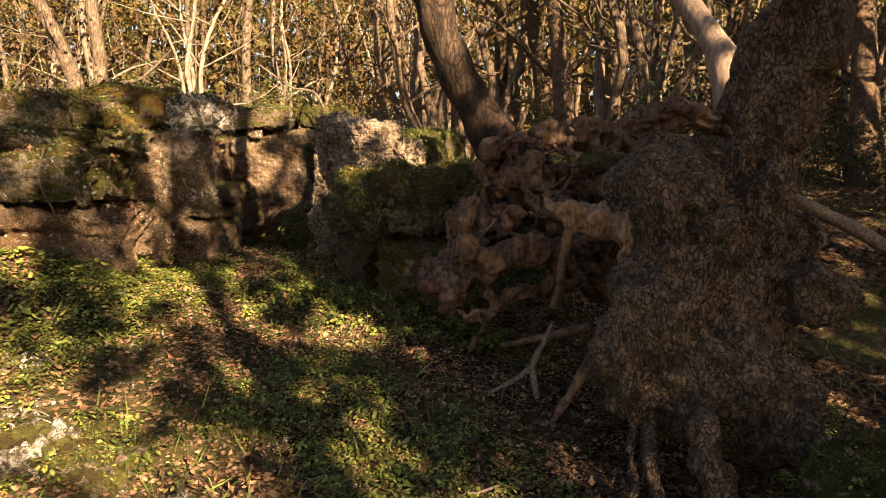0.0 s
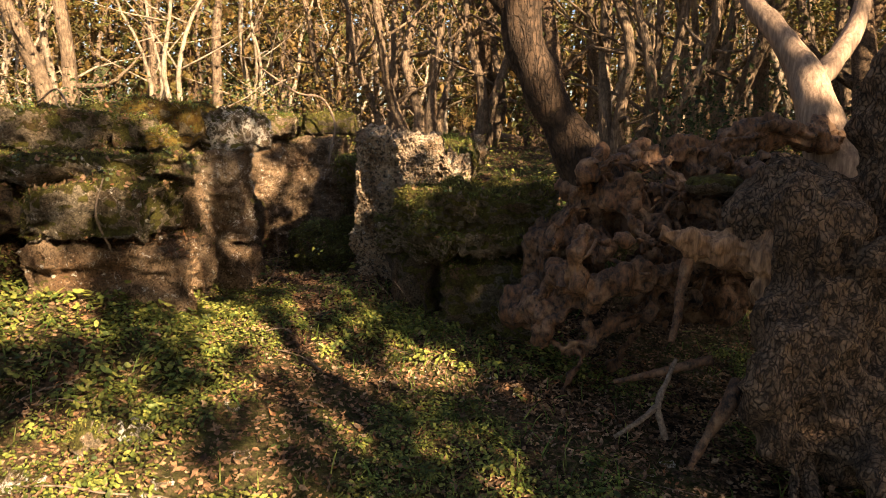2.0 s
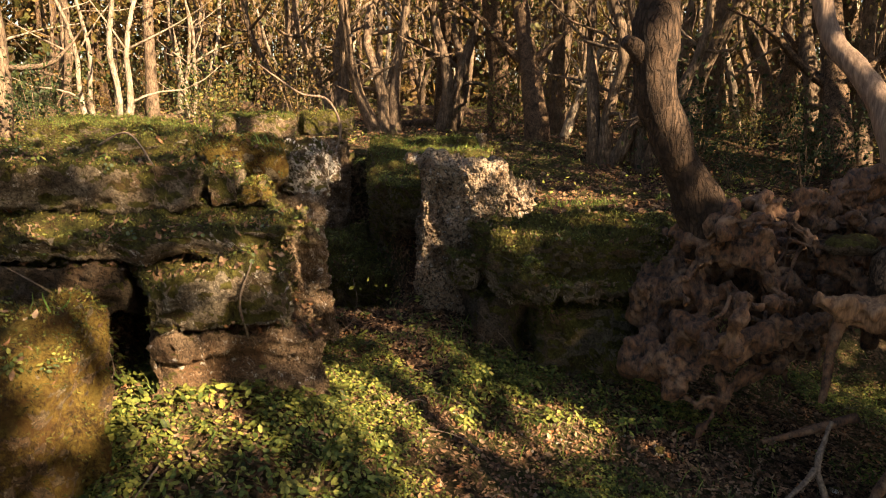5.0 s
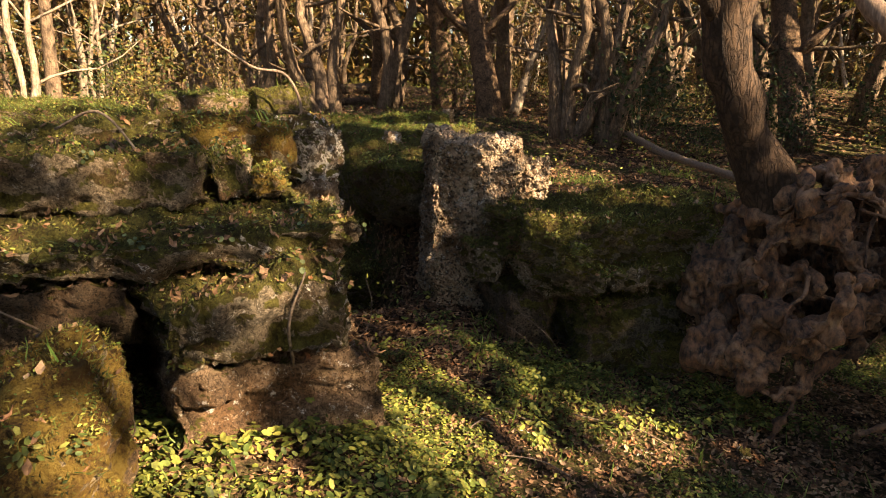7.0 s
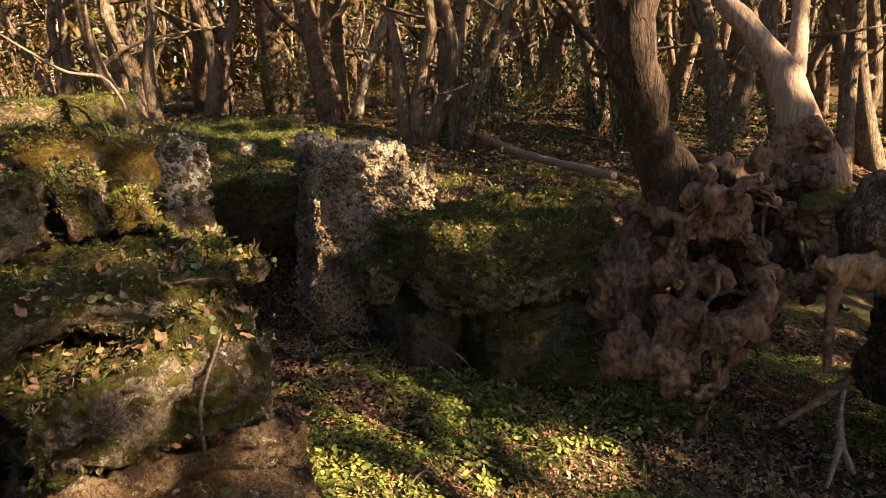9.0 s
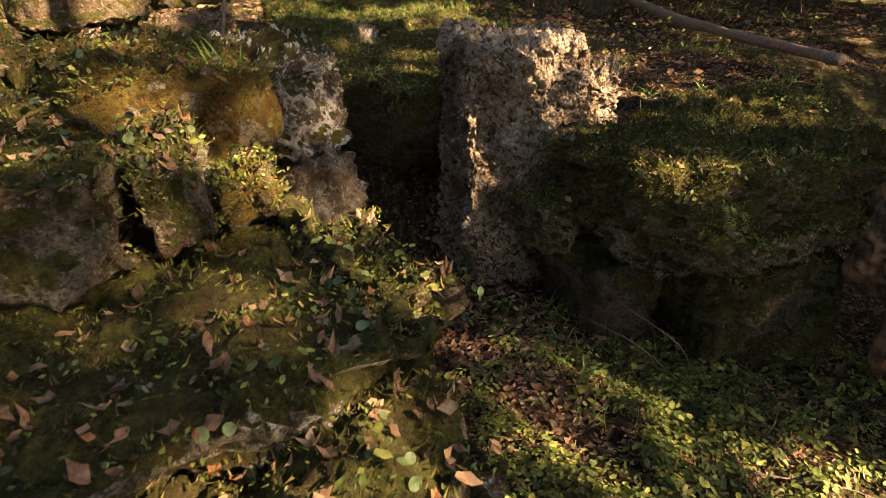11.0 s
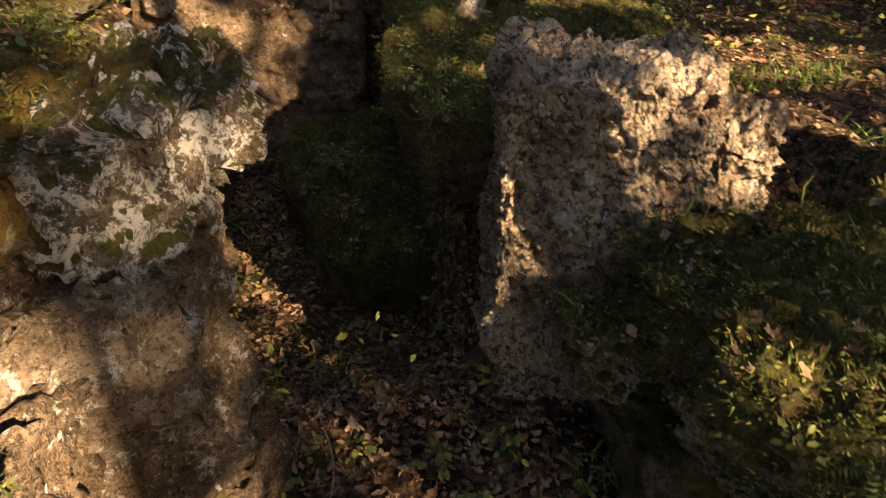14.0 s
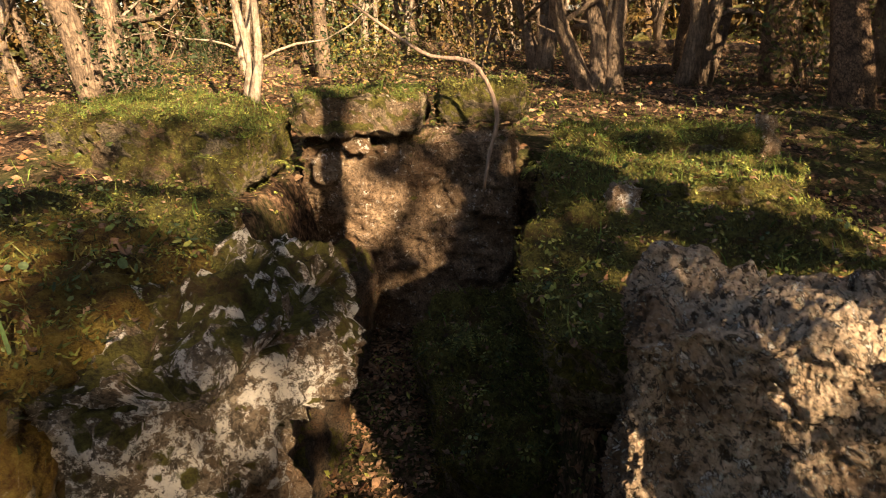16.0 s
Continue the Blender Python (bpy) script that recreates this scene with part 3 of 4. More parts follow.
    stone("rock", (x - s / 2, y - s * 0.35, z - 0.15), (x + s / 2, y + s * 0.35, z + 0.09), STONE_OCHRE, "low half-buried rock covered with ochre moss", 20 * s, seed=int(90 + 40 * s), edge=0.8, step=0.014, group="rocks in the clearing", category="rock")
stone("boulder", (1.35, 2.0, -0.45), (2.1, 2.75, 0.42), STONE_MOSSY, "low mossy boulder at the foot of the tree", 12, seed=61, edge=0.6, group="rocks in the clearing", category="boulder")
stone("rock", (0.7, 5.4, 0.85), (1.2, 5.75, 1.17), STONE_MOSSY, "mossy rock at the edge of the mound", 12, seed=62, edge=0.6, group="rocks in the clearing", category="rock")
stone("rock", (0.24, 8.72, 1.2), (0.38, 8.86, 1.6), STONE_PALE, "small white upright stone", 12, seed=63, edge=0.4, group="rocks in the clearing", category="rock")


# ---- trees ----
def curve_points(points, count):
    pts = np.array([p[:3] for p in points], float)
    rad = np.array([p[3] for p in points], float)
    t = np.linspace(0, len(pts) - 1, count)
    i = np.clip(t.astype(int), 0, len(pts) - 2)
    f = (t - i)[:, None]
    pad = np.concatenate([[2 * pts[0] - pts[1]], pts, [2 * pts[-1] - pts[-2]]])
    a, b, c, e = pad[i], pad[i + 1], pad[i + 2], pad[i + 3]
    q = 0.5 * (2 * b + (c - a) * f + (2 * a - 5 * b + 4 * c - e) * f ** 2 + (3 * b - a - 3 * c + e) * f ** 3)
    return q, np.interp(t, np.arange(len(rad)), rad)


def tube(points, count=14, sides=9, seed=0, knots=0.12):
    """A tapered, uneven limb along points of (x, y, z, radius): places and quads."""
    c, rad = curve_points(points, count)
    tan = np.gradient(c, axis=0)
    tan /= np.linalg.norm(tan, axis=1, keepdims=True)
    first = np.cross(tan[0], (1.0, 0, 0) if abs(tan[0][0]) < 0.8 else (0, 1.0, 0))
    u = [first / np.linalg.norm(first)]
    for t in tan[1:]:
        w = u[-1] - t * (u[-1] @ t)
        u.append(w / np.linalg.norm(w))
    u = np.array(u)
    v = np.cross(tan, u)
    ang = np.linspace(0, 2 * math.pi, sides, endpoint=False)
    ring = np.cos(ang)[None, :, None] * u[:, None] + np.sin(ang)[None, :, None] * v[:, None]
    base = c[:, None] + ring * rad[:, None, None]
    k = 1 + knots * fbm(base.reshape(-1, 3) * (0.5 / max(rad.mean(), 0.01)) + seed * 3.1, seed, 3).reshape(count, sides)
    p = c[:, None] + ring * (rad[:, None] * k)[..., None]
    ids = np.arange(count * sides).reshape(count, sides)
    nxt = np.roll(ids, -1, axis=1)
    q = np.stack([ids[:-1], nxt[:-1], nxt[1:], ids[1:]], -1).reshape(-1, 4)
    tip = len(ids.ravel())
    verts = np.concatenate([p.reshape(-1, 3), c[[0, -1]]])
    caps = np.concatenate([np.stack([nxt[0], ids[0], np.full(sides, tip)], 1), np.stack([ids[-1], nxt[-1], np.full(sides, tip + 1)], 1)])
    return verts, q, caps


def join(pieces):
    vs, qs, ts, n = [], [], [], 0
    for v, q, t in pieces:
        vs.append(v)
        qs.append(q + n)
        ts.append(t + n)
        n += len(v)
    return np.concatenate(vs), [np.concatenate(qs), np.concatenate(ts)]


def leaf_cards(centres, size, r, flat=0.0):
    """Small pointed leaves, each a folded pair of triangles, at random turns."""
    k = len(centres)
    d = r.normal(size=(k, 3))
    d[:, 2] *= 1 - flat
    d /= np.linalg.norm(d, axis=1, keepdims=True)
    s = np.cross(d, r.normal(size=(k, 3)))
    s /= np.linalg.norm(s, axis=1, keepdims=True)
    w = np.cross(d, s)
    sz = size * r.uniform(0.6, 1.3, k)[:, None]
    verts = np.stack([centres - d * sz * 0.5, centres + s * sz * 0.28 + w * sz * 0.08, centres + d * sz * 0.5, centres - s * sz * 0.28 + w * sz * 0.08], 1).reshape(-1, 3)
    i = np.arange(k)[:, None] * 4
    return verts, np.concatenate([i + [0, 1, 2], i + [0, 2, 3]])


def forest_tree(seed, stems, tall, girth, leaves, bark, leafage, label):
    """A slim woodland tree: an empty with its trunk and crown."""
    r = np.random.default_rng(seed)
    root = new("tree")
    pieces, ends = [], []
    for s in range(stems):
        a = r.uniform(0, 6.28)
        out = 0.0 if stems == 1 else 0.16
        lean = r.normal(size=2) * (0.09 if stems == 1 else 0.14)
        pts, x, y = [], math.cos(a) * out, math.sin(a) * out
        top = tall * r.uniform(0.8, 1.1)
        for i in range(7):
            f = i / 6
            pts.append((x, y, -0.25 + f * top, girth * (1 - 0.75 * f) * (1.45 if i == 0 else 1) * r.uniform(0.85, 1.1)))
            x += lean[0] * top / 6 + r.normal() * 0.15
            y += lean[1] * top / 6 + r.normal() * 0.15
        pieces.append(tube(pts, 14, 7, seed + s))
        for b in range(5):
            f = r.uniform(0.22, 0.95)
            i = min(5, int(f * 6))
            p0 = np.array(pts[i][:3])
            g = pts[i][3] * 0.5
            ang, ln = r.uniform(0, 6.28), r.uniform(0.7, 1.8)
            step = np.array([math.cos(ang), math.sin(ang), r.uniform(0.3, 1.2)]) * ln / 3
            br = [(*p0, g)]
            for j in range(1, 4):
                p0 = p0 + step + r.normal(size=3) * 0.13
                br.append((*p0, g * (1 - j / 3.6)))
            pieces.append(tube(br, 6, 4, seed + 9 * b))
            ends += [np.array(br[2][:3]), np.array(br[3][:3])]
        ends += [np.array(pts[5][:3]), np.array(pts[6][:3])]
    v, f = join(pieces)
    mesh_object("trunk", v, f, bark, root)
    ends = np.array(ends)
    at = ends[r.integers(0, len(ends), leaves)] + r.normal(size=(leaves, 3)) * np.array([0.6, 0.6, 0.5])
    at = at[at[:, 2] > 1.5 + 1.6 * r.random(leaves)]
    v, f = leaf_cards(at, 0.095, r)
    mesh_object("crown", v, f, leafage, root, shade=False)
    return tagged(root, label, "tree", "trees of the wood")


KINDS = [
    forest_tree(101, 1, 7.5, 0.13, 1100, BARK_GREY, CANOPY, "slim grey-brown woodland tree with sparse green leaves"),
    forest_tree(102, 3, 7.0, 0.1, 1300, BARK_GREY, CANOPY_DRY, "many-stemmed woodland tree with yellowing leaves"),
    forest_tree(103, 1, 6.5, 0.075, 900, BARK_PALE, CANOPY_DRY, "thin pale-barked tree with dry yellow leaves"),
    forest_tree(104, 2, 8.0, 0.12, 1200, BARK_GREY, CANOPY, "twin-stemmed woodland tree with green leaves"),
    forest_tree(105, 1, 8.5, 0.17, 1200, BARK, CANOPY, "dark-barked woodland tree with green leaves"),
    forest_tree(106, 2, 5.5, 0.055, 1000, BARK_PALE, CANOPY_DRY, "slender pale twin-stemmed sapling"),
    forest_tree(107, 1, 6.0, 0.06, 900, BARK_GREY, CANOPY_DRY, "slender leaning sapling with yellow-brown leaves"),
]
FIRST = [(3, 5.6, 9.2), (4, 6.8, 8.0), (3, 5.0, 12.2), (0, 7.6, 11.0), (3, 8.4, 13.6), (4, 6.2, 15.0), (1, 2.2, 9.6), (1, 2.7, 9.4), (2, 2.6, 11.8), (4, 2.1, 13.4), (3, 0.4, 17.0), (2, 7.2, 13.4), (0, 4.2, 10.9), (0, -10.6, 25.5), (1, -0.7, 16.5), (4, 2.0, 11.2), (3, 3.0, 13.3), (0, -4.7, 16.5), (2, -4.5, 19.0), (1, -1.8, 18.6)]
spots = [(k, x, y) for k, x, y in FIRST]
tries = 0
while len(spots) < 235 and tries < 20000:
    tries += 1
    d = 10 + 32 * rng.random() ** 0.8
    a = rng.uniform(-1.15, 1.0)
    x, y = d * math.sin(a) - 0.5, d * math.cos(a) + 1.0
    if (y < 9.8 and -5.0 < x < 4.5) or (x > 4 and y < 14 and rng.random() < 0.6):
        continue
    if all((x - s[1]) ** 2 + (y - s[2]) ** 2 > (0.7 + d * 0.015) ** 2 for s in spots):
        spots.append((int(rng.choice([0, 1, 2, 2, 3, 4, 5, 5, 6, 6])), x, y))
while len(spots) < 285:
    x, y = rng.uniform(5.0, 17.0), rng.uniform(3.0, 15.0)
    if all((x - s[1]) ** 2 + (y - s[2]) ** 2 > 0.8 for s in spots):
        spots.append((int(rng.choice([0, 3, 3, 4, 0, 6])), x, y))
used = set()
for k, x, y in spots:
    s = rng.uniform(0.85, 1.2)
    m = pose(x, y, float(height(x, y)), 0, 0, rng.uniform(0, 360))
    if k in used:
        ob = copy_thing(KINDS[k], m)
    else:
        ob, used = KINDS[k], used | {k}
        ob.matrix_basis = m
    ob.scale = (s, s, s)

def shrub(seed, leafage, label):
    r = np.random.default_rng(seed)
    root = new("shrub")
    pieces, ends = [], []
    for s in range(9):
        a, o = r.uniform(0, 6.28), r.uniform(0.15, 0.6)
        h = r.uniform(0.5, 1.4)
        mid = (math.cos(a) * o * 0.5, math.sin(a) * o * 0.5, h * 0.55)
        tip = (math.cos(a) * o, math.sin(a) * o, h)
        pieces.append(tube([(0, 0, -0.1, 0.007), (*mid, 0.005), (*tip, 0.002)], 6, 5, seed + s))
        ends += [mid, tip]
    v, f = join(pieces)
    mesh_object("stem_fan", v, f, BARK_GREY, root)
    at = np.array(ends)[r.integers(0, len(ends), 620)] + r.normal(size=(620, 3)) * [0.2, 0.2, 0.18]
    at[:, 2] = np.abs(at[:, 2])
    v, f = leaf_cards(at, 0.064, r)
    mesh_object("foliage", v, f, leafage, root, shade=False)
    return tagged(root, label, "shrub", "shrubs under the trees")


BUSHES = [shrub(301, EVERGREEN, "low dark green evergreen shrub"), shrub(302, CANOPY_DRY, "dry yellow-brown shrub under the trees"), shrub(303, CANOPY, "loose green shrub under the trees")]
bush_spots = [(0, 3.4, 9.6), (0, 4.4, 10.4), (0, 2.9, 8.8), (0, 5.2, 9.0), (2, 1.9, 12.2), (0, 4.4, 6.2), (0, 5.6, 7.2), (0, 3.9, 7.6), (0, 4.9, 8.2), (0, 3.4, 8.3), (0, 6.4, 9.8), (2, 5.4, 10.6)]
while len(bush_spots) < 75:
    d, a = rng.uniform(11, 30), rng.uniform(-1.1, 1.0)
    bush_spots.append((int(rng.integers(0, 3)), d * math.sin(a), d * math.cos(a) + 1))
seen_kinds = set()
for kind, x, y in bush_spots:
    m = pose(x, y, float(height(x, y)), 0, 0, rng.uniform(0, 360))
    if kind in seen_kinds:
        ob = copy_thing(BUSHES[kind], m)
    else:
        ob = BUSHES[kind]
        ob.matrix_basis = m
        seen_kinds.add(kind)
    s = rng.uniform(0.6, 1.3)
    ob.scale = (s, s, s * rng.uniform(0.7, 1.1))

# far thicket that closes the wood
far_trunks, far_leaves = [], []
for dist, many in ((30, 150), (38, 190), (47, 240), (58, 200)):
    for k in range(many):
        a = rng.uniform(-1.5, 1.4)
        x, y = dist * math.sin(a) * rng.uniform(0.92, 1.08), dist * math.cos(a) * rng.uniform(0.92, 1.08)
        z = float(height(x, y))
        g = rng.uniform(0.05, 0.13)
        dx, dy = rng.normal(size=2) * 0.6
        far_trunks.append(tube([(x, y, z - 0.3, g * 1.2), (x + dx * 0.4, y + dy * 0.4, z + 4, g * 0.8), (x + dx, y + dy, z + 9, g * 0.4)], 6, 5, k))
        c = np.array([x, y, z])
        far_leaves.append(c + np.stack([rng.normal(size=150) * 1.3, rng.normal(size=150) * 1.3, rng.uniform(0.1, 14, 150)], 1))
v, f = join(far_trunks)
tagged(mesh_object("far_trunks", v, f, BARK), "crowded thin trunks of the far wood", "woodland", kind="stuff")
v, f = leaf_cards(np.concatenate(far_leaves), 0.54, rng)
tagged(mesh_object("far_foliage", v, f, CANOPY_DRY, shade=False), "golden and green foliage of the far wood", "woodland", kind="stuff")


# unseen trees added towards the sun, crowns carved to shape light on the clearing
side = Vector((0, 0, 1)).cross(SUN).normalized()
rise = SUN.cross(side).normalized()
# spots to be lit: leaves on their way to the sun are left out
LIT_SPOTS = [
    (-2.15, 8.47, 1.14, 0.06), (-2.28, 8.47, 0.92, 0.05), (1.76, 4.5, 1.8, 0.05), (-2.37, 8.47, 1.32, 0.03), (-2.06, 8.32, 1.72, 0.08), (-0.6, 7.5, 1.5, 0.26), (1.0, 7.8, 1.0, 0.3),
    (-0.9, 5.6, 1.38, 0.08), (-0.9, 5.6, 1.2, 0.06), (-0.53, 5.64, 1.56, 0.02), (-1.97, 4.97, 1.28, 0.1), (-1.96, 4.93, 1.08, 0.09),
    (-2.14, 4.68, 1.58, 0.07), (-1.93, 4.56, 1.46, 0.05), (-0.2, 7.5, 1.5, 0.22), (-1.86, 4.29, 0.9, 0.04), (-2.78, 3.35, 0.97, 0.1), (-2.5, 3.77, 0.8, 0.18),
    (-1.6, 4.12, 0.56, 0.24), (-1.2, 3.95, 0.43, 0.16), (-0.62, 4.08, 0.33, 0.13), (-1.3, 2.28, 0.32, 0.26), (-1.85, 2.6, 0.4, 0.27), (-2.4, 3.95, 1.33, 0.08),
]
# spots for half light: x, y, z, radius, share of leaves left out
HALF_LIT_SPOTS = [(-0.9, 5.58, 1.3, 0.4, 0.4), (-2.1, 5.0, 1.5, 0.35, 0.3), (-2.9, 5.6, 1.78, 0.6, 0.35), (-2.6, 6.6, 1.5, 0.5, 0.4), (-2.9, 4.4, 1.5, 0.5, 0.25), (0.5, 2.2, 0.0, 0.7, 0.4), (-0.1, 5.1, 1.25, 0.5, 0.38), (0.4, 6.3, 1.3, 0.7, 0.7), (1.0, 3.1, 0.7, 0.5, 0.35), (0.4, 4.1, 1.0, 0.5, 0.4), (-1.0, 3.2, 0.3, 1.0, 0.3)]
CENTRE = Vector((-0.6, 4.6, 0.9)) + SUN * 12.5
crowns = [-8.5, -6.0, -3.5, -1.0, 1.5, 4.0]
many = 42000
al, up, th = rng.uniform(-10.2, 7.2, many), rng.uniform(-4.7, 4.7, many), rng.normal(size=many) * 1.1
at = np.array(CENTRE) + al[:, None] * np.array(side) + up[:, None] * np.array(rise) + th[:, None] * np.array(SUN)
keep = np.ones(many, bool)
for x, y, z, r in LIT_SPOTS:
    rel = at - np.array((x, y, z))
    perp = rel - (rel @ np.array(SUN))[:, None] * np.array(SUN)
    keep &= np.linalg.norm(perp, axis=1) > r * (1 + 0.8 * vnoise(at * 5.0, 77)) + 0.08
for x, y, z, r, share in HALF_LIT_SPOTS:
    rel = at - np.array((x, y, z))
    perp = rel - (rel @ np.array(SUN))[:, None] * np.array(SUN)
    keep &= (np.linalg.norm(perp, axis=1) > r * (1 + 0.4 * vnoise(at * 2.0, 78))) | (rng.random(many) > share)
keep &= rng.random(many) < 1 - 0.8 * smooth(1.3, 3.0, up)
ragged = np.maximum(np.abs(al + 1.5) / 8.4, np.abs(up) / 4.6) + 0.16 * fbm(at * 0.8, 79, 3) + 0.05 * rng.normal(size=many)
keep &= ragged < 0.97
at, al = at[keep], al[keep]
# extra clump of leaves put on the sun's ray to shade the stump
stump_shade = rng.normal(size=(2400, 3)) * 0.55 + np.array(Vector((1.15, 3.35, 0.85)) + SUN * 9.5)
ok = np.ones(len(stump_shade), bool)
for x, y, z, r in LIT_SPOTS:
    rel = stump_shade - np.array((x, y, z))
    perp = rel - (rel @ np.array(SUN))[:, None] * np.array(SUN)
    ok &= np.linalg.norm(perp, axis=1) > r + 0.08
at, al = np.concatenate([at, stump_shade[ok]]), np.concatenate([al, np.full(ok.sum(), 0.0)])
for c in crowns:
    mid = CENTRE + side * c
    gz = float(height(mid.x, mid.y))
    tree = new("added_shade_tree")
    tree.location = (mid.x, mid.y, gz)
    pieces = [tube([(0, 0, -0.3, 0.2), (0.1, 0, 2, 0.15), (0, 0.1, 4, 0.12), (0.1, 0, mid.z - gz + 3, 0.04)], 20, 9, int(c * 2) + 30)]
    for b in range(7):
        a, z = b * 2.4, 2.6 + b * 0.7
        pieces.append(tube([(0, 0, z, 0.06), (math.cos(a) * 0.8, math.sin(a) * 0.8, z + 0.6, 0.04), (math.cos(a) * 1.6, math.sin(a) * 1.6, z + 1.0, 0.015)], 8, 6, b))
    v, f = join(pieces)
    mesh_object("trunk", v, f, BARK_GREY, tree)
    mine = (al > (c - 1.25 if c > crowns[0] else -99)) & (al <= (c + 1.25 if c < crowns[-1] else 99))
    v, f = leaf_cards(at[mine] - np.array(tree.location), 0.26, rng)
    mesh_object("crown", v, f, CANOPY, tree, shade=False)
    tagged(tree, "unseen leafy tree added to shade the clearing", "tree", "trees of the wood")


# ---- old tree ----
def blob(c, r, seed, n=10):
    """A lumpy ellipsoid for the union that makes the old stump."""
    p, q = box_grid((1, 1, 1), 2 / n)
    p /= np.linalg.norm(p, axis=1, keepdims=True)
    return p * np.array(r) + np.array(c), q, np.zeros((0, 3), int)


def merged(name, pieces, voxel, mat, parent, label="", grain=0.02, scale=9.0, squash=(1, 1, 1), seed=0, ridges=0.0):
    """Pieces grown together into one closed skin, then roughened."""
    v, f = join(pieces)
    raw = mesh_object(name, v, f, mat)
    mod = raw.modifiers.new("skin", "REMESH")
    mod.mode, mod.voxel_size = "VOXEL", voxel
    me = bpy.data.meshes.new_from_object(raw.evaluated_get(bpy.context.evaluated_depsgraph_get()))
    bpy.data.objects.remove(raw)
    ob = new(name, me)
    me.materials.clear()
    me.materials.append(mat)
    v, n = vertex_normals(ob)
    v = v.astype(float)
    sc = v * np.array(squash) * scale
    d = grain * fbm(sc, seed, 2, 0.45) - grain * 0.8 * np.abs(fbm(sc * 1.9, seed + 9, 2, 0.4))
    if ridges:
        d = d - ridges * np.abs(vnoise(v * np.array((24, 24, 10)) + 0.8 * np.stack([vnoise(v * 5, seed + k) for k in (3, 4, 5)], 1), seed + 2))
    v = v + n * d[:, None]
    me.vertices.foreach_set("co", v.astype(np.float32).ravel())
    me.polygons.foreach_set("use_smooth", np.ones(len(me.polygons), bool))
    me.update()
    ob.parent = parent
    if label:
        ob["label"] = label
    return ob


old = new("old_tree")
tagged(old, "ancient gnarled tree with a huge burred bole and bared roots", "tree")
bole = [
    blob((1.0, 3.24, 1.16), (0.2, 0.22, 0.32), 1), blob((1.0, 3.15, 0.76), (0.27, 0.24, 0.3), 2), blob((0.8, 3.07, 0.55), (0.16, 0.16, 0.22), 3),
    blob((1.15, 3.1, 0.42), (0.38, 0.28, 0.3), 4), blob((1.45, 3.04, 0.28), (0.28, 0.24, 0.24), 5), blob((1.74, 3.26, 0.76), (0.2, 0.18, 0.15), 6),
    blob((1.19, 3.03, 1.08), (0.09, 0.09, 0.1), 7), blob((1.1, 3.5, 1.2), (0.3, 0.3, 0.3), 8), blob((0.82, 2.96, 0.36), (0.13, 0.11, 0.11), 9),
    blob((1.3, 3.3, 0.6), (0.24, 0.25, 0.4), 10), blob((1.72, 3.35, 1.02), (0.1, 0.12, 0.13), 11),
    tube([(1.5, 3.5, 0.2, 0.3), (1.47, 3.45, 0.75, 0.24), (1.5, 3.42, 1.3, 0.195), (1.6, 3.35, 2.06, 0.2), (1.76, 3.22, 3.1, 0.19), (1.9, 3.1, 5.0, 0.15)], 44, 22, 2, 0.08),
    tube([(1.1, 2.98, 0.5, 0.12), (1.06, 2.76, 0.3, 0.09), (1.07, 2.55, 0.1, 0.07), (1.1, 2.4, -0.15, 0.05)], 14, 12, 3),
    tube([(0.85, 2.95, 0.35, 0.07), (0.78, 2.8, 0.16, 0.045), (0.75, 2.6, 0.05, 0.03)], 10, 10, 4),
    tube([(1.5, 2.9, 0.25, 0.12), (1.65, 2.7, 0.08, 0.08), (1.8, 2.5, -0.2, 0.06)], 10, 10, 5),
]
merged("bole", bole, 0.014, BARK, old, "dark plated bark swollen with burrs", 0.06, 6, (1, 1, 0.7), 4, 0.009)
knot = np.random.default_rng(15)
mass = [
    blob((0.26, 4.46, 0.84), (0.27, 0.2, 0.28), 1), blob((0.16, 4.08, 0.78), (0.13, 0.1, 0.15), 21), blob((0.05, 4.06, 0.66), (0.1, 0.09, 0.1), 22), blob((0.34, 4.02, 1.0), (0.09, 0.08, 0.13), 23), blob((0.52, 4.02, 1.28), (0.1, 0.08, 0.1), 24), blob((0.36, 4.08, 1.24), (0.07, 0.07, 0.09), 25), blob((0.6, 3.98, 1.12), (0.09, 0.07, 0.08), 26), blob((0.02, 4.25, 0.6), (0.16, 0.16, 0.16), 7), blob((0.5, 4.52, 1.1), (0.2, 0.15, 0.2), 2), blob((1.0, 4.6, 1.1), (0.45, 0.25, 0.22), 3),
    blob((1.5, 4.4, 1.2), (0.4, 0.3, 0.28), 4), blob((0.61, 4.17, 1.5), (0.1, 0.1, 0.08), 6), blob((1.2, 4.5, 0.8), (0.5, 0.25, 0.4), 8),
    tube([(0.34, 4.2, 1.46, 0.06), (0.4, 4.05, 1.3, 0.075), (0.46, 3.93, 1.16, 0.05), (0.54, 3.83, 1.02, 0.04)], 20, 10, 2, 0.5),
    tube([(0.66, 4.05, 1.42, 0.05), (0.82, 3.9, 1.25, 0.055), (0.95, 3.72, 1.12, 0.06)], 14, 10, 3, 0.4),
    tube([(0.75, 4.1, 1.5, 0.05), (1.05, 4.12, 1.55, 0.075), (1.4, 4.18, 1.6, 0.09), (1.8, 4.3, 1.58, 0.11)], 24, 12, 4, 0.35),
    tube([(0.5, 4.1, 1.45, 0.07), (0.8, 4.15, 1.42, 0.06), (1.1, 4.0, 1.4, 0.06)], 18, 10, 9, 0.4),
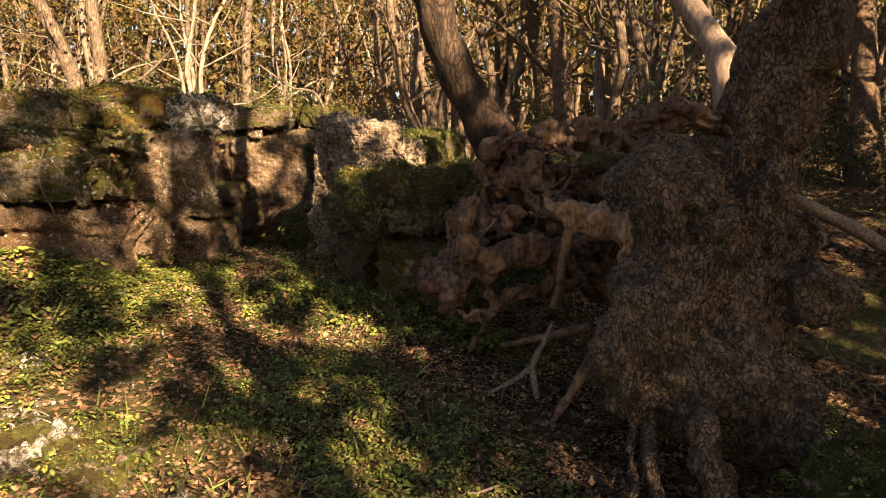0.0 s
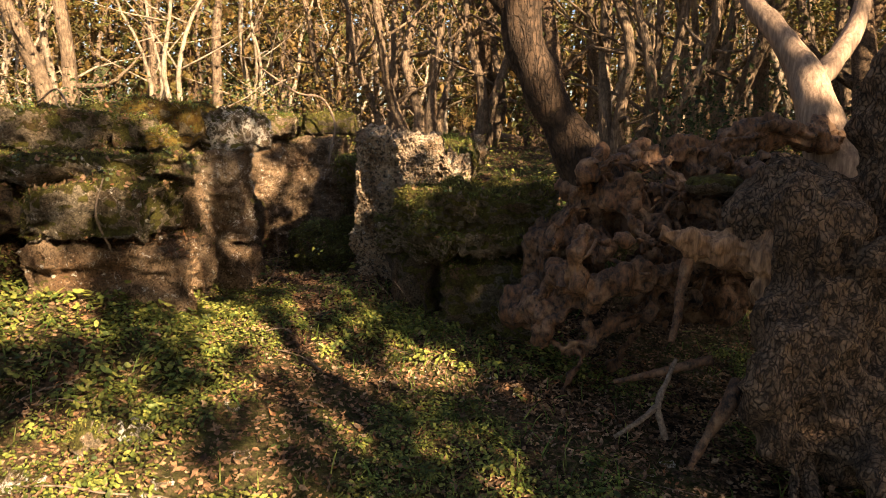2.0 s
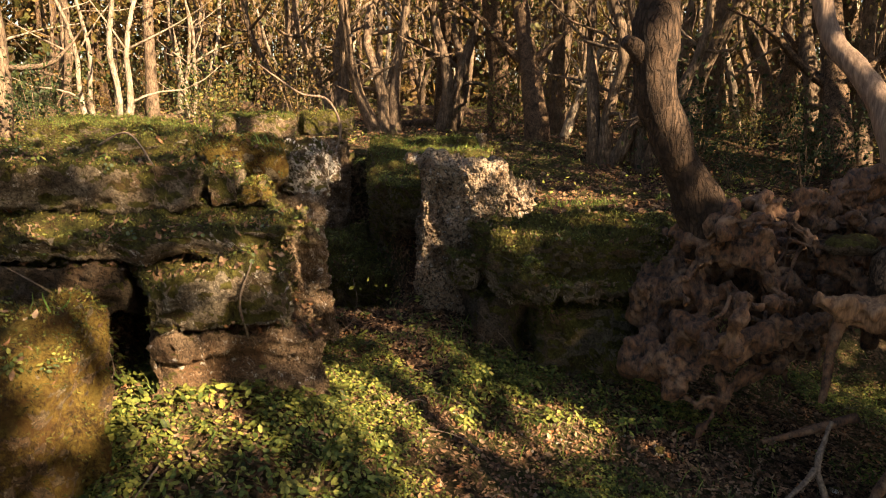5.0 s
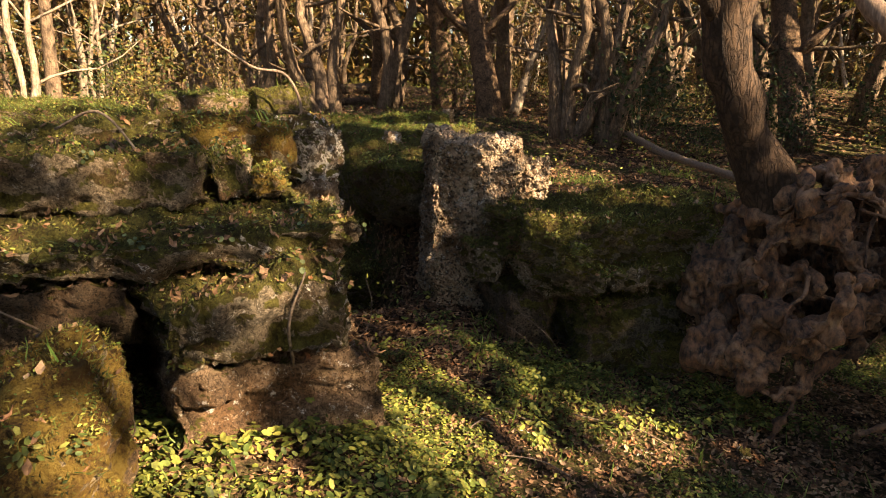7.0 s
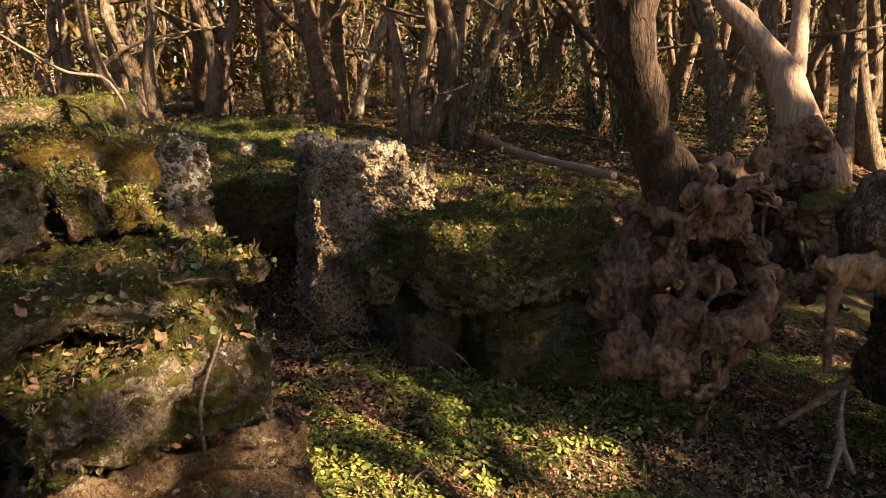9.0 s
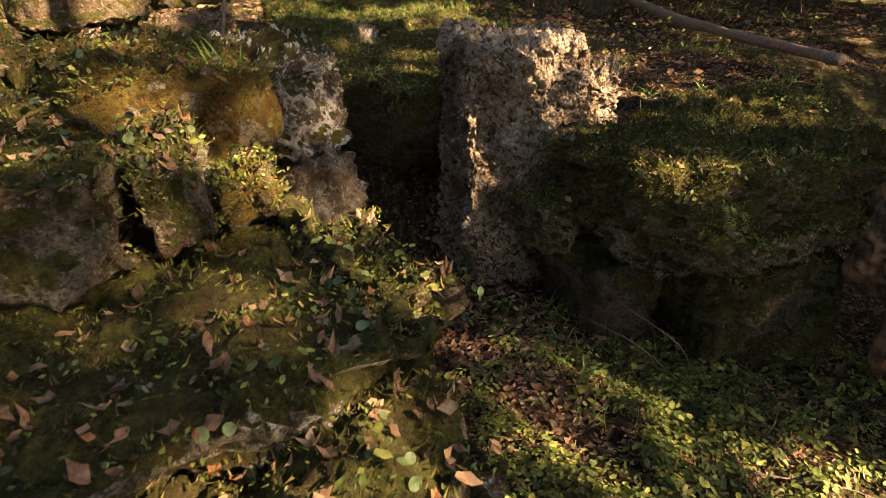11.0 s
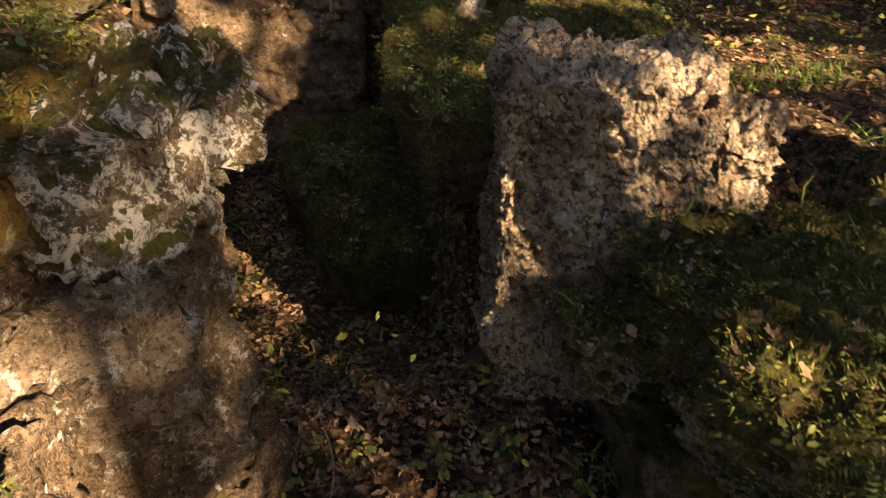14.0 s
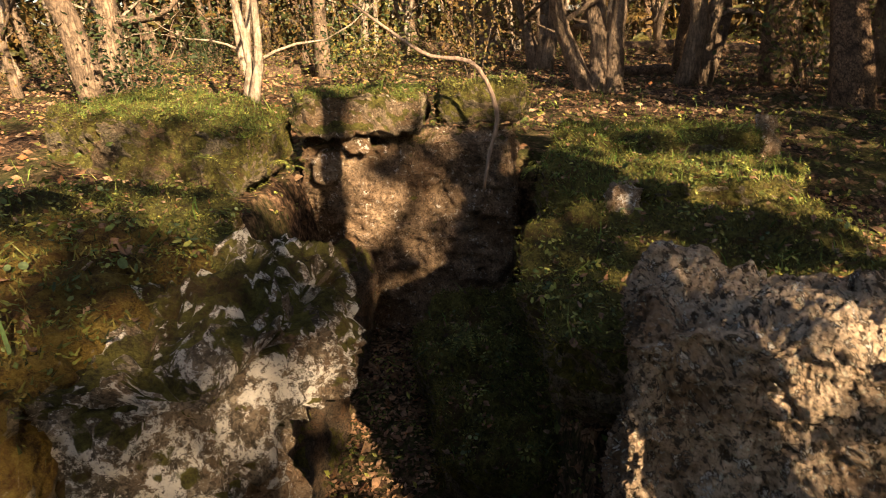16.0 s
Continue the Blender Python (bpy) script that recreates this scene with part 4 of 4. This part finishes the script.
    tube([(0.02, 4.0, 0.45, 0.05), (0.1, 4.0, 0.62, 0.06), (0.28, 3.86, 0.8, 0.075), (0.5, 3.85, 0.85, 0.07), (0.75, 3.9, 0.88, 0.06)], 22, 12, 5, 0.3),
    tube([(0.1, 3.95, 0.42, 0.04), (0.35, 3.9, 0.55, 0.05), (0.6, 3.9, 0.7, 0.05)], 14, 10, 6, 0.3),
]
for piece in range(46):
    x, z = knot.uniform(-0.02, 1.5), knot.uniform(0.62, 1.5)
    x = max(x, (1.0 - z) * -0.1 + 0.3 * max(0, z - 0.9))
    y = 4.24 - 0.36 * knot.random() + 0.15 * (z - 1)
    g, step, pts = knot.uniform(0.02, 0.075), knot.normal(size=3) * [0.11, 0.06, 0.12], []
    for j in range(4):
        x, z = max(x, 0.03 + 0.42 * max(0, z - 0.85)), min(z, 1.46)
        pts.append((x, y, z, g * (1 - 0.18 * j)))
        x, y, z = np.array((x, y, z)) + step + knot.normal(size=3) * 0.05
    mass.append(tube(pts, 12, 8, piece, 0.45))
merged("root_mass", mass, 0.014, ROOT_WOOD, old, "tangled rotten roots of the tipped stump", 0.055, 11, (0.75, 1, 0.65), 14, 0.016)
merged("broken_wood", [tube([(0.49, 3.6, 1.13, 0.04), (0.6, 3.58, 1.1, 0.1), (0.78, 3.5, 1.08, 0.13), (1.05, 3.38, 1.05, 0.17)], 16, 12, 7, 0.4), tube([(0.9, 3.42, 1.05, 0.07), (0.88, 3.32, 0.85, 0.06), (0.86, 3.22, 0.66, 0.05)], 14, 10, 8, 0.3)], 0.014, SPLIT_WOOD, old, "split orange-brown wood at the break", 0.03, 10, (1, 1, 0.4), 24, 0.02)
merged("moss_patch", [blob((0.84, 3.78, 1.34), (0.15, 0.1, 0.06), 1)], 0.014, STONE_MOSS, old, "bright green moss on the roots", 0.012, 14, (1, 1, 1), 25)


def root_part(points, mat=ROOT_WOOD, seed=0, label="", name="root"):
    v, q, t = tube(points, 22, 10, seed, 0.25)
    return mesh_object(name, v, [q, t], mat, old, label)


root_rng = np.random.default_rng(5)
for k in range(18):
    x, z = root_rng.uniform(0.3, 1.3), root_rng.uniform(0.9, 1.5)
    y = 4.08 - 0.2 * (1.5 - z)
    g, pts = root_rng.uniform(0.005, 0.014), []
    step = np.array([root_rng.uniform(-0.12, 0.08), root_rng.uniform(-0.06, 0.0), root_rng.uniform(-0.1, 0.01)])
    for j in range(4):
        pts.append((x, y, z, g * (1 - 0.2 * j)))
        x, y, z = np.array((x, y, z)) + step + root_rng.normal(size=3) * 0.03
    root_part(pts, ROOT_WOOD, 60 + k)
root_part([(0.64, 3.58, 1.02, 0.035), (0.6, 3.57, 0.85, 0.024), (0.58, 3.55, 0.7, 0.022), (0.55, 3.53, 0.6, 0.014)], ROOT_WOOD, 3)
root_part([(0.54, 3.44, 0.55, 0.009), (0.49, 3.42, 0.44, 0.013), (0.44, 3.38, 0.34, 0.017), (0.46, 3.32, 0.2, 0.014)], TWIG, 4, "bare grey forked root")
root_part([(0.43, 3.38, 0.34, 0.016), (0.35, 3.36, 0.28, 0.013), (0.22, 3.33, 0.22, 0.009)], TWIG, 5, "bare grey forked root")
root_part([(0.75, 3.5, 0.52, 0.025), (0.5, 3.55, 0.44, 0.02), (0.3, 3.6, 0.38, 0.012)], ROOT_WOOD, 6)
root_part([(0.75, 3.25, 0.5, 0.035), (0.66, 3.18, 0.4, 0.03), (0.6, 3.2, 0.28, 0.022), (0.5, 3.15, 0.14, 0.015)], ROOT_WOOD, 8)
root_part([(0.9, 3.0, 0.3, 0.04), (0.85, 2.75, 0.12, 0.03), (0.86, 2.55, 0.02, 0.02)], BARK, 9)
root_part([(0.4, 4.28, 1.25, 0.16), (0.24, 4.3, 1.55, 0.125), (0.06, 4.3, 1.85, 0.12), (-0.06, 4.3, 2.15, 0.115), (-0.06, 4.32, 2.6, 0.105), (0.08, 4.35, 3.4, 0.09), (0.1, 4.4, 5.0, 0.06)], BARK_STEM, 11, "younger stem leaning from the stump", "stem")
root_part([(-0.08, 4.3, 2.2, 0.06), (-0.2, 4.28, 2.32, 0.05), (-0.27, 4.27, 2.36, 0.03)], BARK_STEM, 12, "", "stub")
dead = new("dead_tree")
tagged(dead, "bare barkless dead tree with a smooth pale forked trunk", "dead tree")
for k, pts in enumerate([
    [(1.9, 4.3, 1.25, 0.2), (1.8, 4.38, 1.62, 0.13), (1.73, 4.53, 1.96, 0.1), (1.63, 4.72, 2.25, 0.075), (1.52, 4.95, 2.6, 0.065), (1.4, 5.1, 3.6, 0.06)],
    [(1.76, 4.47, 1.9, 0.07), (1.93, 4.55, 2.06, 0.062), (2.12, 4.65, 2.3, 0.055), (2.3, 4.8, 2.9, 0.05)],
]):
    v, q, t = tube(pts, 30, 14, 40 + k, 0.14)
    mesh_object("trunk" if not k else "fork", v, [q, t], DEAD_WOOD, dead)

# ---- logs and sticks ----
def stick(name, points, mat, label, category, seed=0, sides=8):
    v, q, t = tube(points, 24, sides, seed, 0.2)
    return tagged(mesh_object(name, v, [q, t], mat), label, category)


stick("fallen_branch", [(2.95, 9.15, 1.2, 0.045), (2.3, 7.5, 1.14, 0.045), (1.5, 5.65, 1.2, 0.035)], TWIG, "fallen pale branch lying by the mound", "branch", 1)
stick("fallen_branch", [(1.95, 3.97, 1.15, 0.04), (2.3, 3.9, 0.98, 0.04), (2.9, 3.8, 0.65, 0.03)], TWIG, "fallen pale branch beside the old tree", "branch", 2)
stick("bent_stick", [(-2.23, 8.28, 2.33, 0.008), (-2.04, 8.28, 2.19, 0.009), (-1.81, 8.28, 2.04, 0.012), (-1.54, 8.28, 1.98, 0.013), (-1.41, 8.28, 1.70, 0.013), (-1.46, 8.28, 1.44, 0.012), (-1.49, 8.28, 1.24, 0.009)], DEAD_WOOD, "bent bare stick hanging over the back slab", "stick", 3)
stick("stick", [(-1.7, 5.15, 0.55, 0.004), (-1.62, 5.15, 0.62, 0.003), (-1.58, 5.2, 0.75, 0.003), (-1.6, 5.25, 0.88, 0.002)], TWIG, "thin dry twig leaning in the entrance", "stick", 4, 5)

for k, (x, y, a, ln, g) in enumerate([(2.5, 20.0, 5, 3.2, 0.16), (-3.0, 24.0, -10, 4.0, 0.2), (-5.2, 17.2, 20, 2.5, 0.12), (-9.0, 21.0, 15, 4.0, 0.12), (0.8, 15.0, -25, 2.0, 0.09), (5.5, 13.0, 30, 2.5, 0.1)]):
    ca, sa = math.cos(radians(a)) * ln / 2, math.sin(radians(a)) * ln / 2
    pts = [(x + ca * f, y + sa * f, float(height(x + ca * f, y + sa * f)) + g * 0.6, g * (1 - 0.2 * f)) for f in (-1, -0.3, 0.3, 1)]
    stick("fallen_log", pts, BARK, "dark rotting fallen log on the leaf litter", "log", 70 + k, 12)

# ---- small plants ----
def disc(n, r, notch=0.0):
    a = np.linspace(0, 2 * math.pi, n, endpoint=False)
    rr = r * (1 - notch * np.exp(-((a - math.pi) / 0.5) ** 2))
    v = np.concatenate([[[0, 0, -0.12 * r]], np.stack([rr * np.cos(a), rr * np.sin(a), 0 * a], 1)])
    i = np.arange(n)
    return v, np.stack([np.zeros(n, int), 1 + i, 1 + (i + 1) % n], 1)


def cluster(leaf, count, spread_r, lift, r):
    """Leaves of one plant round its middle."""
    vs, fs, n = [], [], 0
    v0, f0 = leaf
    for k in range(count):
        a = 2.4 * k + r.uniform(-0.4, 0.4)
        rad = spread_r * math.sqrt((k + 0.3) / count)
        m = np.array(pose(0, 0, 0, r.uniform(-25, 25), r.uniform(5, 35), math.degrees(a)).to_3x3())
        v = (v0 * r.uniform(0.7, 1.2)) @ m.T + [rad * math.cos(a), rad * math.sin(a), lift * r.uniform(0.3, 1.0)]
        vs.append(v)
        fs.append(f0 + n)
        n += len(v)
    return np.concatenate(vs), np.concatenate(fs)


def scatter(templates, places, normals, r, lo, hi, tilt=0.25):
    """Copies of the templates at places, standing on the normals: places and triangles."""
    vs, fs, n = [], [], 0
    pick = r.integers(0, len(templates), len(places))
    for t, (v0, f0) in enumerate(templates):
        p, up = places[pick == t], normals[pick == t]
        k = len(p)
        if not k:
            continue
        up = up + r.normal(size=(k, 3)) * tilt
        up /= np.linalg.norm(up, axis=1, keepdims=True)
        x = np.cross(up, r.normal(size=(k, 3)))
        x /= np.linalg.norm(x, axis=1, keepdims=True)
        y = np.cross(up, x)
        s = r.uniform(lo, hi, k)[:, None, None]
        local = v0[None] * s
        v = p[:, None] + local[..., 0:1] * x[:, None] + local[..., 1:2] * y[:, None] + local[..., 2:3] * up[:, None]
        fs.append((f0[None] + (np.arange(k) * len(v0))[:, None, None] + n).reshape(-1, 3))
        vs.append(v.reshape(-1, 3))
        n += k * len(v0)
    return np.concatenate(vs), np.concatenate(fs)


def ground_places(count, x0, x1, y0, y1, r, lift=0.0, patch=None, scale=1.2):
    x, y = r.uniform(x0, x1, count), r.uniform(y0, y1, count)
    if patch is not None:
        n = fbm(np.stack([x, y, 0 * x], 1) * scale, 91, 3)
        ok = n + r.normal(size=count) * 0.15 > patch
        x, y = x[ok], y[ok]
    if patch is not None:
        bare = np.hypot(x - 0.75, y - 3.45) < 0.85 + 0.25 * r.normal(size=len(x))
        bare &= r.random(len(x)) < 0.8
        x, y = x[~bare], y[~bare]
    z = height(x, y)
    return np.stack([x, y, z + lift], 1), np.tile([0.0, 0, 1], (len(x), 1))


def stone_places(count, stones_used, r, least=0.6, lift=0.0):
    ps, ns = [], []
    for ob in stones_used:
        v, n = vertex_normals(ob)
        v = v + np.array(ob.location)
        ok = n[:, 2] > least
        ps.append(v[ok])
        ns.append(n[ok])
    p, n = np.concatenate(ps), np.concatenate(ns)
    i = r.integers(0, len(p), count)
    return p[i] + n[i] * lift + r.normal(size=(count, 3)) * [0.012, 0.012, 0], n[i]


plant_rng = np.random.default_rng(21)
round_leaf = disc(5, 0.008)
round_leaf = (round_leaf[0] * [1.45, 0.85, 1.0], round_leaf[1])
herbs = [cluster(round_leaf, c, 0.045, 0.05, plant_rng) for c in (7, 9, 11, 8)]
pennies = [cluster(disc(9, 0.0095), c, 0.03, 0.035, plant_rng) for c in (2, 3, 4)]
blade_v = np.array([[-0.003, 0, 0], [0.003, 0, 0], [-0.0025, 0.015, 0.05], [0.0025, 0.015, 0.05], [0, 0.05, 0.085]])
blade = (blade_v, np.array([[0, 1, 2], [1, 3, 2], [2, 3, 4]]))
frond = (np.array([[-0.002, 0, 0], [0.002, 0, 0], [0, 0.004, 0.014]]), np.array([[0, 1, 2]]))
oak_a = np.linspace(0, 2 * math.pi, 9, endpoint=False)
oak_r = 0.026 * (1 + 0.2 * np.cos(4 * oak_a)) * (1 + 0.25 * np.cos(oak_a))


def dead_leaf(curl, w):
    v = np.stack([1.35 * oak_r * np.cos(oak_a), w * oak_r * np.sin(oak_a), 0 * oak_a], 1)
    v[:, 2] = curl * (v[:, 1] ** 2 * 30 + v[:, 0] ** 2 * 12) + 0.004 * np.sin(oak_a * 3)
    v = np.concatenate([[[0, 0, 0.0]], v])
    i = np.arange(9)
    return v, np.stack([0 * i, 1 + i, 1 + (i + 1) % 9], 1)


dead_leaves = [dead_leaf(c, w) for c, w in ((1.0, 0.8), (-0.8, 0.7), (0.4, 0.9), (1.6, 0.6))]


def stuff(name, templates, place_sets, lo, hi, mat, label, category, tilt=0.25):
    p = np.concatenate([s[0] for s in place_sets])
    n = np.concatenate([s[1] for s in place_sets])
    v, f = scatter(templates, p, n, plant_rng, lo, hi, tilt)
    return tagged(mesh_object(name, v, f, mat, shade=False), label, category, kind="stuff")


R = plant_rng
tops = [s for s in STONES if s.data.materials[0] in (STONE_MOSSY, STONE_MOSS, STONE_OCHRE, STONE_HALF)]
stuff("green_herbs", herbs, [ground_places(23000, -3.6, 2.4, 1.2, 5.0, R, 0, -0.06, 1.7), ground_places(900, -4.6, -2.6, 3.2, 5.2, R), ground_places(3500, -4, 4, 5.4, 11, R, 0, 0.1), stone_places(800, tops[4:], R, 0.65), stone_places(50, tops[:4], R, 0.65)], 0.5, 1.2, HERB, "low carpet of small green clover-like herbs", "undergrowth")
big_plants = [cluster((disc(6, 0.011)[0] * [1.5, 0.9, 1.0], disc(6, 0.011)[1]), n, 0.065, 0.08, plant_rng) for n in (10, 13, 16)]
stuff("leafy_plants", big_plants, [ground_places(420, -3.1, -1.7, 3.1, 4.2, R), ground_places(260, -1.2, 0.4, 4.0, 4.8, R), ground_places(500, -3.6, 2.4, 1.4, 5.0, R, 0, 0.25, 1.7), ground_places(40, -2.2, -0.9, 5.0, 6.2, R)], 0.5, 1.1, HERB, "knee-low tufts of broad green leaves", "undergrowth")
stuff("round_leaves", pennies, [stone_places(90, tops[:6], R, 0.1), stone_places(130, tops, R, 0.5)], 0.6, 1.2, PENNY, "small round fleshy leaves growing on the stones", "undergrowth")
stuff("grass", [blade], [ground_places(9000, -4.5, 3.0, 0.9, 5.2, R, 0, 0.0), ground_places(7000, -0.9, 2.2, 5.2, 7.5, R, 0, -0.2), stone_places(700, tops[5:], R, 0.85), ground_places(6000, -7, 7, 8, 16, R, 0, 0.0)], 0.5, 1.3, GRASS, "short green grass blades", "grass", 0.5)
stuff("short_grass", [blade], [stone_places(11000, [block_a, block_b, cap_a, long_block], R, 0.75)], 0.22, 0.6, GRASS, "short grass and moss on the block tops", "grass", 0.6)
stuff("moss", [frond], [stone_places(130000, tops, R, 0.2), stone_places(70000, [s for s in tops if s.data.materials[0] == STONE_MOSS], R, -0.35)], 0.7, 1.7, MOSS, "short green and ochre moss on the stones", "moss", 0.6)
stuff("fallen_leaves", dead_leaves, [ground_places(12000, -4.0, 2.6, 0.9, 5.2, R, 0.008), ground_places(5000, -2.3, -0.9, 4.6, 8.6, R, 0.008), ground_places(7000, -9, 9, 5.2, 14, R, 0.01), ground_places(3500, -16, 14, 9, 26, R, 0.01), stone_places(2200, tops, R, 0.7, 0.008), stone_places(1100, STONES[:3], R, 0.75, 0.006)], 0.26, 0.58, LITTER, "scattered dry brown oak leaves", "leaf litter", 0.35)

stuff("oak_leaves", dead_leaves, [ground_places(2600, -2.2, 0.9, 3.6, 6.3, R, 0.012), ground_places(1800, -3.4, 1.6, 1.2, 4.0, R, 0.03), ground_places(500, -2.1, -0.9, 6.2, 8.4, R, 0.012), stone_places(750, STONES[:7], R, 0.8, 0.01), stone_places(420, tops, R, 0.8, 0.01)], 0.28, 0.6, LITTER, "curled russet oak leaves on ground and ledges", "leaf litter", 0.4)

p, _ = ground_places(45000, -4.2, 2.6, 0.9, 5.2, R, 0.006)
p2, _ = ground_places(16000, -2.4, 2.6, 4.8, 9.0, R, 0.006)
v, f = leaf_cards(np.concatenate([p, p2]), 0.026, R, 0.85)
tagged(mesh_object("leaf_crumbs", v, f, LITTER, shade=False), "crumbled brown leaf litter", "leaf litter", kind="stuff")
p, _ = ground_places(40000, -16, 15, 5.5, 26, R, 0.05, 0.12, 0.5)
p[:, 2] += R.random(len(p)) ** 2 * 0.28
v, f = leaf_cards(p, 0.045, R, 0.5)
tagged(mesh_object("wood_herbs", v, f, HERB, shade=False), "patches of low green plants between the trees", "undergrowth", kind="stuff")
p, _ = ground_places(50000, -16, 15, 5.5, 28, R, 0.02)
v, f = leaf_cards(p, 0.075, R, 0.8)
tagged(mesh_object("wood_litter", v, f, LITTER, shade=False), "brown leaf litter between the trees", "leaf litter", kind="stuff")

p, n = stone_places(34000, tops, R, 0.4, 0.01)
v, f = leaf_cards(p, 0.012, R, 0.4)
tagged(mesh_object("creeping_plants", v, f, HERB, shade=False), "tiny creeping leaves among the moss on the stones", "undergrowth", kind="stuff")


def fern(seed):
    """A small fern: one mesh of arching fronds with paired leaflets."""
    r = np.random.default_rng(seed)
    vs, fs, n = [], [], 0
    for a in np.linspace(0, 2 * math.pi, 7, endpoint=False) + r.uniform(0, 0.5):
        ln, arch = r.uniform(0.1, 0.17), r.uniform(0.5, 1.1)
        for j in range(12):
            f = (j + 1) / 13
            x, z = ln * f, ln * (arch * f - 0.9 * f * f)
            w = 0.026 * math.sin(math.pi * (0.12 + 0.85 * f)) + 0.003
            for s in (-1, 1):
                p = np.array([[x - 0.005, 0, z], [x + 0.004, s * w * 0.6, z + 0.002], [x + 0.008, s * w, z - 0.004], [x + 0.007, s * w * 0.3, z]])
                m = np.array([[math.cos(a), -math.sin(a), 0], [math.sin(a), math.cos(a), 0], [0, 0, 1]])
                vs.append(p @ m.T)
                fs.append(np.array([[0, 1, 3], [1, 2, 3]]) + n)
                n += 4
    return np.concatenate(vs), np.concatenate(fs)


FERN_SPOTS = [(-0.55, 4.7, 1.12), (-0.42, 4.66, 0.98), (-0.62, 4.85, 0.95), (-0.98, 6.2, 1.3), (-1.05, 6.7, 1.2), (-1.05, 7.4, 1.3), (-1.1, 7.9, 1.25), (-2.6, 8.0, 1.45), (-3.0, 7.75, 1.55), (-2.85, 7.9, 1.4), (-1.2, 8.55, 1.3), (-1.55, 7.3, 0.72)]
fern_mesh = None
for i, (x, y, z) in enumerate(FERN_SPOTS):
    if fern_mesh is None:
        v, f = fern(5)
        ob = mesh_object("fern", v, f, HERB, shade=False)
        fern_mesh = ob
        tagged(ob, "small dark green fern rooted in a stone joint", "fern", "ferns on the stones")
        ob.matrix_basis = pose(x, y, z, 25, 0, 40 * i)
    else:
        copy_thing(fern_mesh, pose(x, y, z, 15 + 5 * (i % 4), -10 + 6 * (i % 3), 67 * i))

twig_rng = np.random.default_rng(31)
for i in range(34):
    x, y = twig_rng.uniform(-3.2, 1.8), twig_rng.uniform(1.6, 5.0)
    a, ln = twig_rng.uniform(0, 6.28), twig_rng.uniform(0.12, 0.45)
    g = twig_rng.uniform(0.002, 0.006)
    pts = []
    for f in (0, 0.35, 0.7, 1.0):
        px, py = x + math.cos(a) * ln * f + twig_rng.normal() * 0.015, y + math.sin(a) * ln * f + twig_rng.normal() * 0.015
        pts.append((px, py, float(height(px, py)) + 0.02 + 0.02 * math.sin(3 * f), g * (1 - 0.5 * f)))
    v, q, t = tube(pts, 10, 5, i, 0.2)
    tagged(mesh_object("twig", v, [q, t], TWIG), "thin dry twig fallen on the ground", "twig", "twigs on the ground")
for i, pts in enumerate([
    [(-2.4, 4.35, 1.36, 0.005), (-2.38, 4.2, 1.45, 0.005), (-2.4, 4.1, 1.5, 0.003)],
    [(-3.1, 4.3, 1.1, 0.005), (-2.98, 4.05, 1.2, 0.005), (-3.0, 3.9, 1.3, 0.004), (-3.1, 3.85, 1.4, 0.002)],
    [(-2.2, 3.95, 1.0, 0.006), (-2.22, 3.85, 1.2, 0.006), (-2.16, 3.82, 1.38, 0.004)],
    [(-2.86, 3.95, 0.75, 0.007), (-2.84, 3.88, 0.95, 0.007), (-2.92, 3.85, 1.1, 0.005), (-3.05, 3.85, 1.2, 0.003)],
    [(-0.72, 4.72, 0.46, 0.002), (-0.85, 4.78, 0.6, 0.002), (-0.98, 4.95, 0.68, 0.0015)],
    [(-0.62, 4.7, 0.46, 0.002), (-0.74, 4.68, 0.62, 0.002), (-0.86, 4.85, 0.74, 0.0015)],
    [(-3.0, 5.0, 1.78, 0.006), (-2.8, 4.85, 1.85, 0.006), (-2.6, 4.6, 1.6, 0.004)],
]):
    v, q, t = tube(pts, 14, 5, 90 + i, 0.25)
    tagged(mesh_object("twig", v, [q, t], TWIG), "bare dry stem leaning on the stones", "twig", "twigs on the stones")

vine_rng = np.random.default_rng(77)
for i in range(9):
    x, y, z = vine_rng.uniform(-2.95, -2.78), vine_rng.uniform(3.72, 3.95), vine_rng.uniform(0.6, 0.8)
    pts = []
    for j in range(5):
        pts.append((x, y, z, 0.006 * (1 - 0.17 * j)))
        x, y, z = x + vine_rng.normal() * 0.06 - 0.02, y + vine_rng.normal() * 0.03, z + vine_rng.uniform(0.05, 0.14)
    v, q, t = tube(pts, 16, 5, 130 + i, 0.25)
    tagged(mesh_object("dry_vine", v, [q, t], TWIG), "dry brown vine stem climbing the stones", "vine", "vines on the stones")

pebble = stone("small_stone", (-0.05, -0.04, -0.03), (0.05, 0.04, 0.035), STONE_LICHEN, "small pale stone lying among the herbs", seed=88, step=0.012, edge=0.5, rough=0.35, chips=8, group="small stones on the ground", category="stone")
pebble_rng = np.random.default_rng(9)
for i in range(46):
    x, y = pebble_rng.uniform(-2.8, 1.4), pebble_rng.uniform(1.8, 4.7)
    if i < 12:
        x, y = pebble_rng.normal(-0.7, 0.3), pebble_rng.normal(4.0, 0.15)
    m = pose(x, y, float(height(x, y)) + 0.005, pebble_rng.uniform(-25, 25), pebble_rng.uniform(-25, 25), pebble_rng.uniform(0, 360))
    ob = pebble if i == 0 else copy_thing(pebble, m)
    ob.matrix_basis = m
    s = pebble_rng.uniform(0.35, 1.0)
    ob.scale = (s, s * pebble_rng.uniform(0.7, 1.2), s * 0.8)
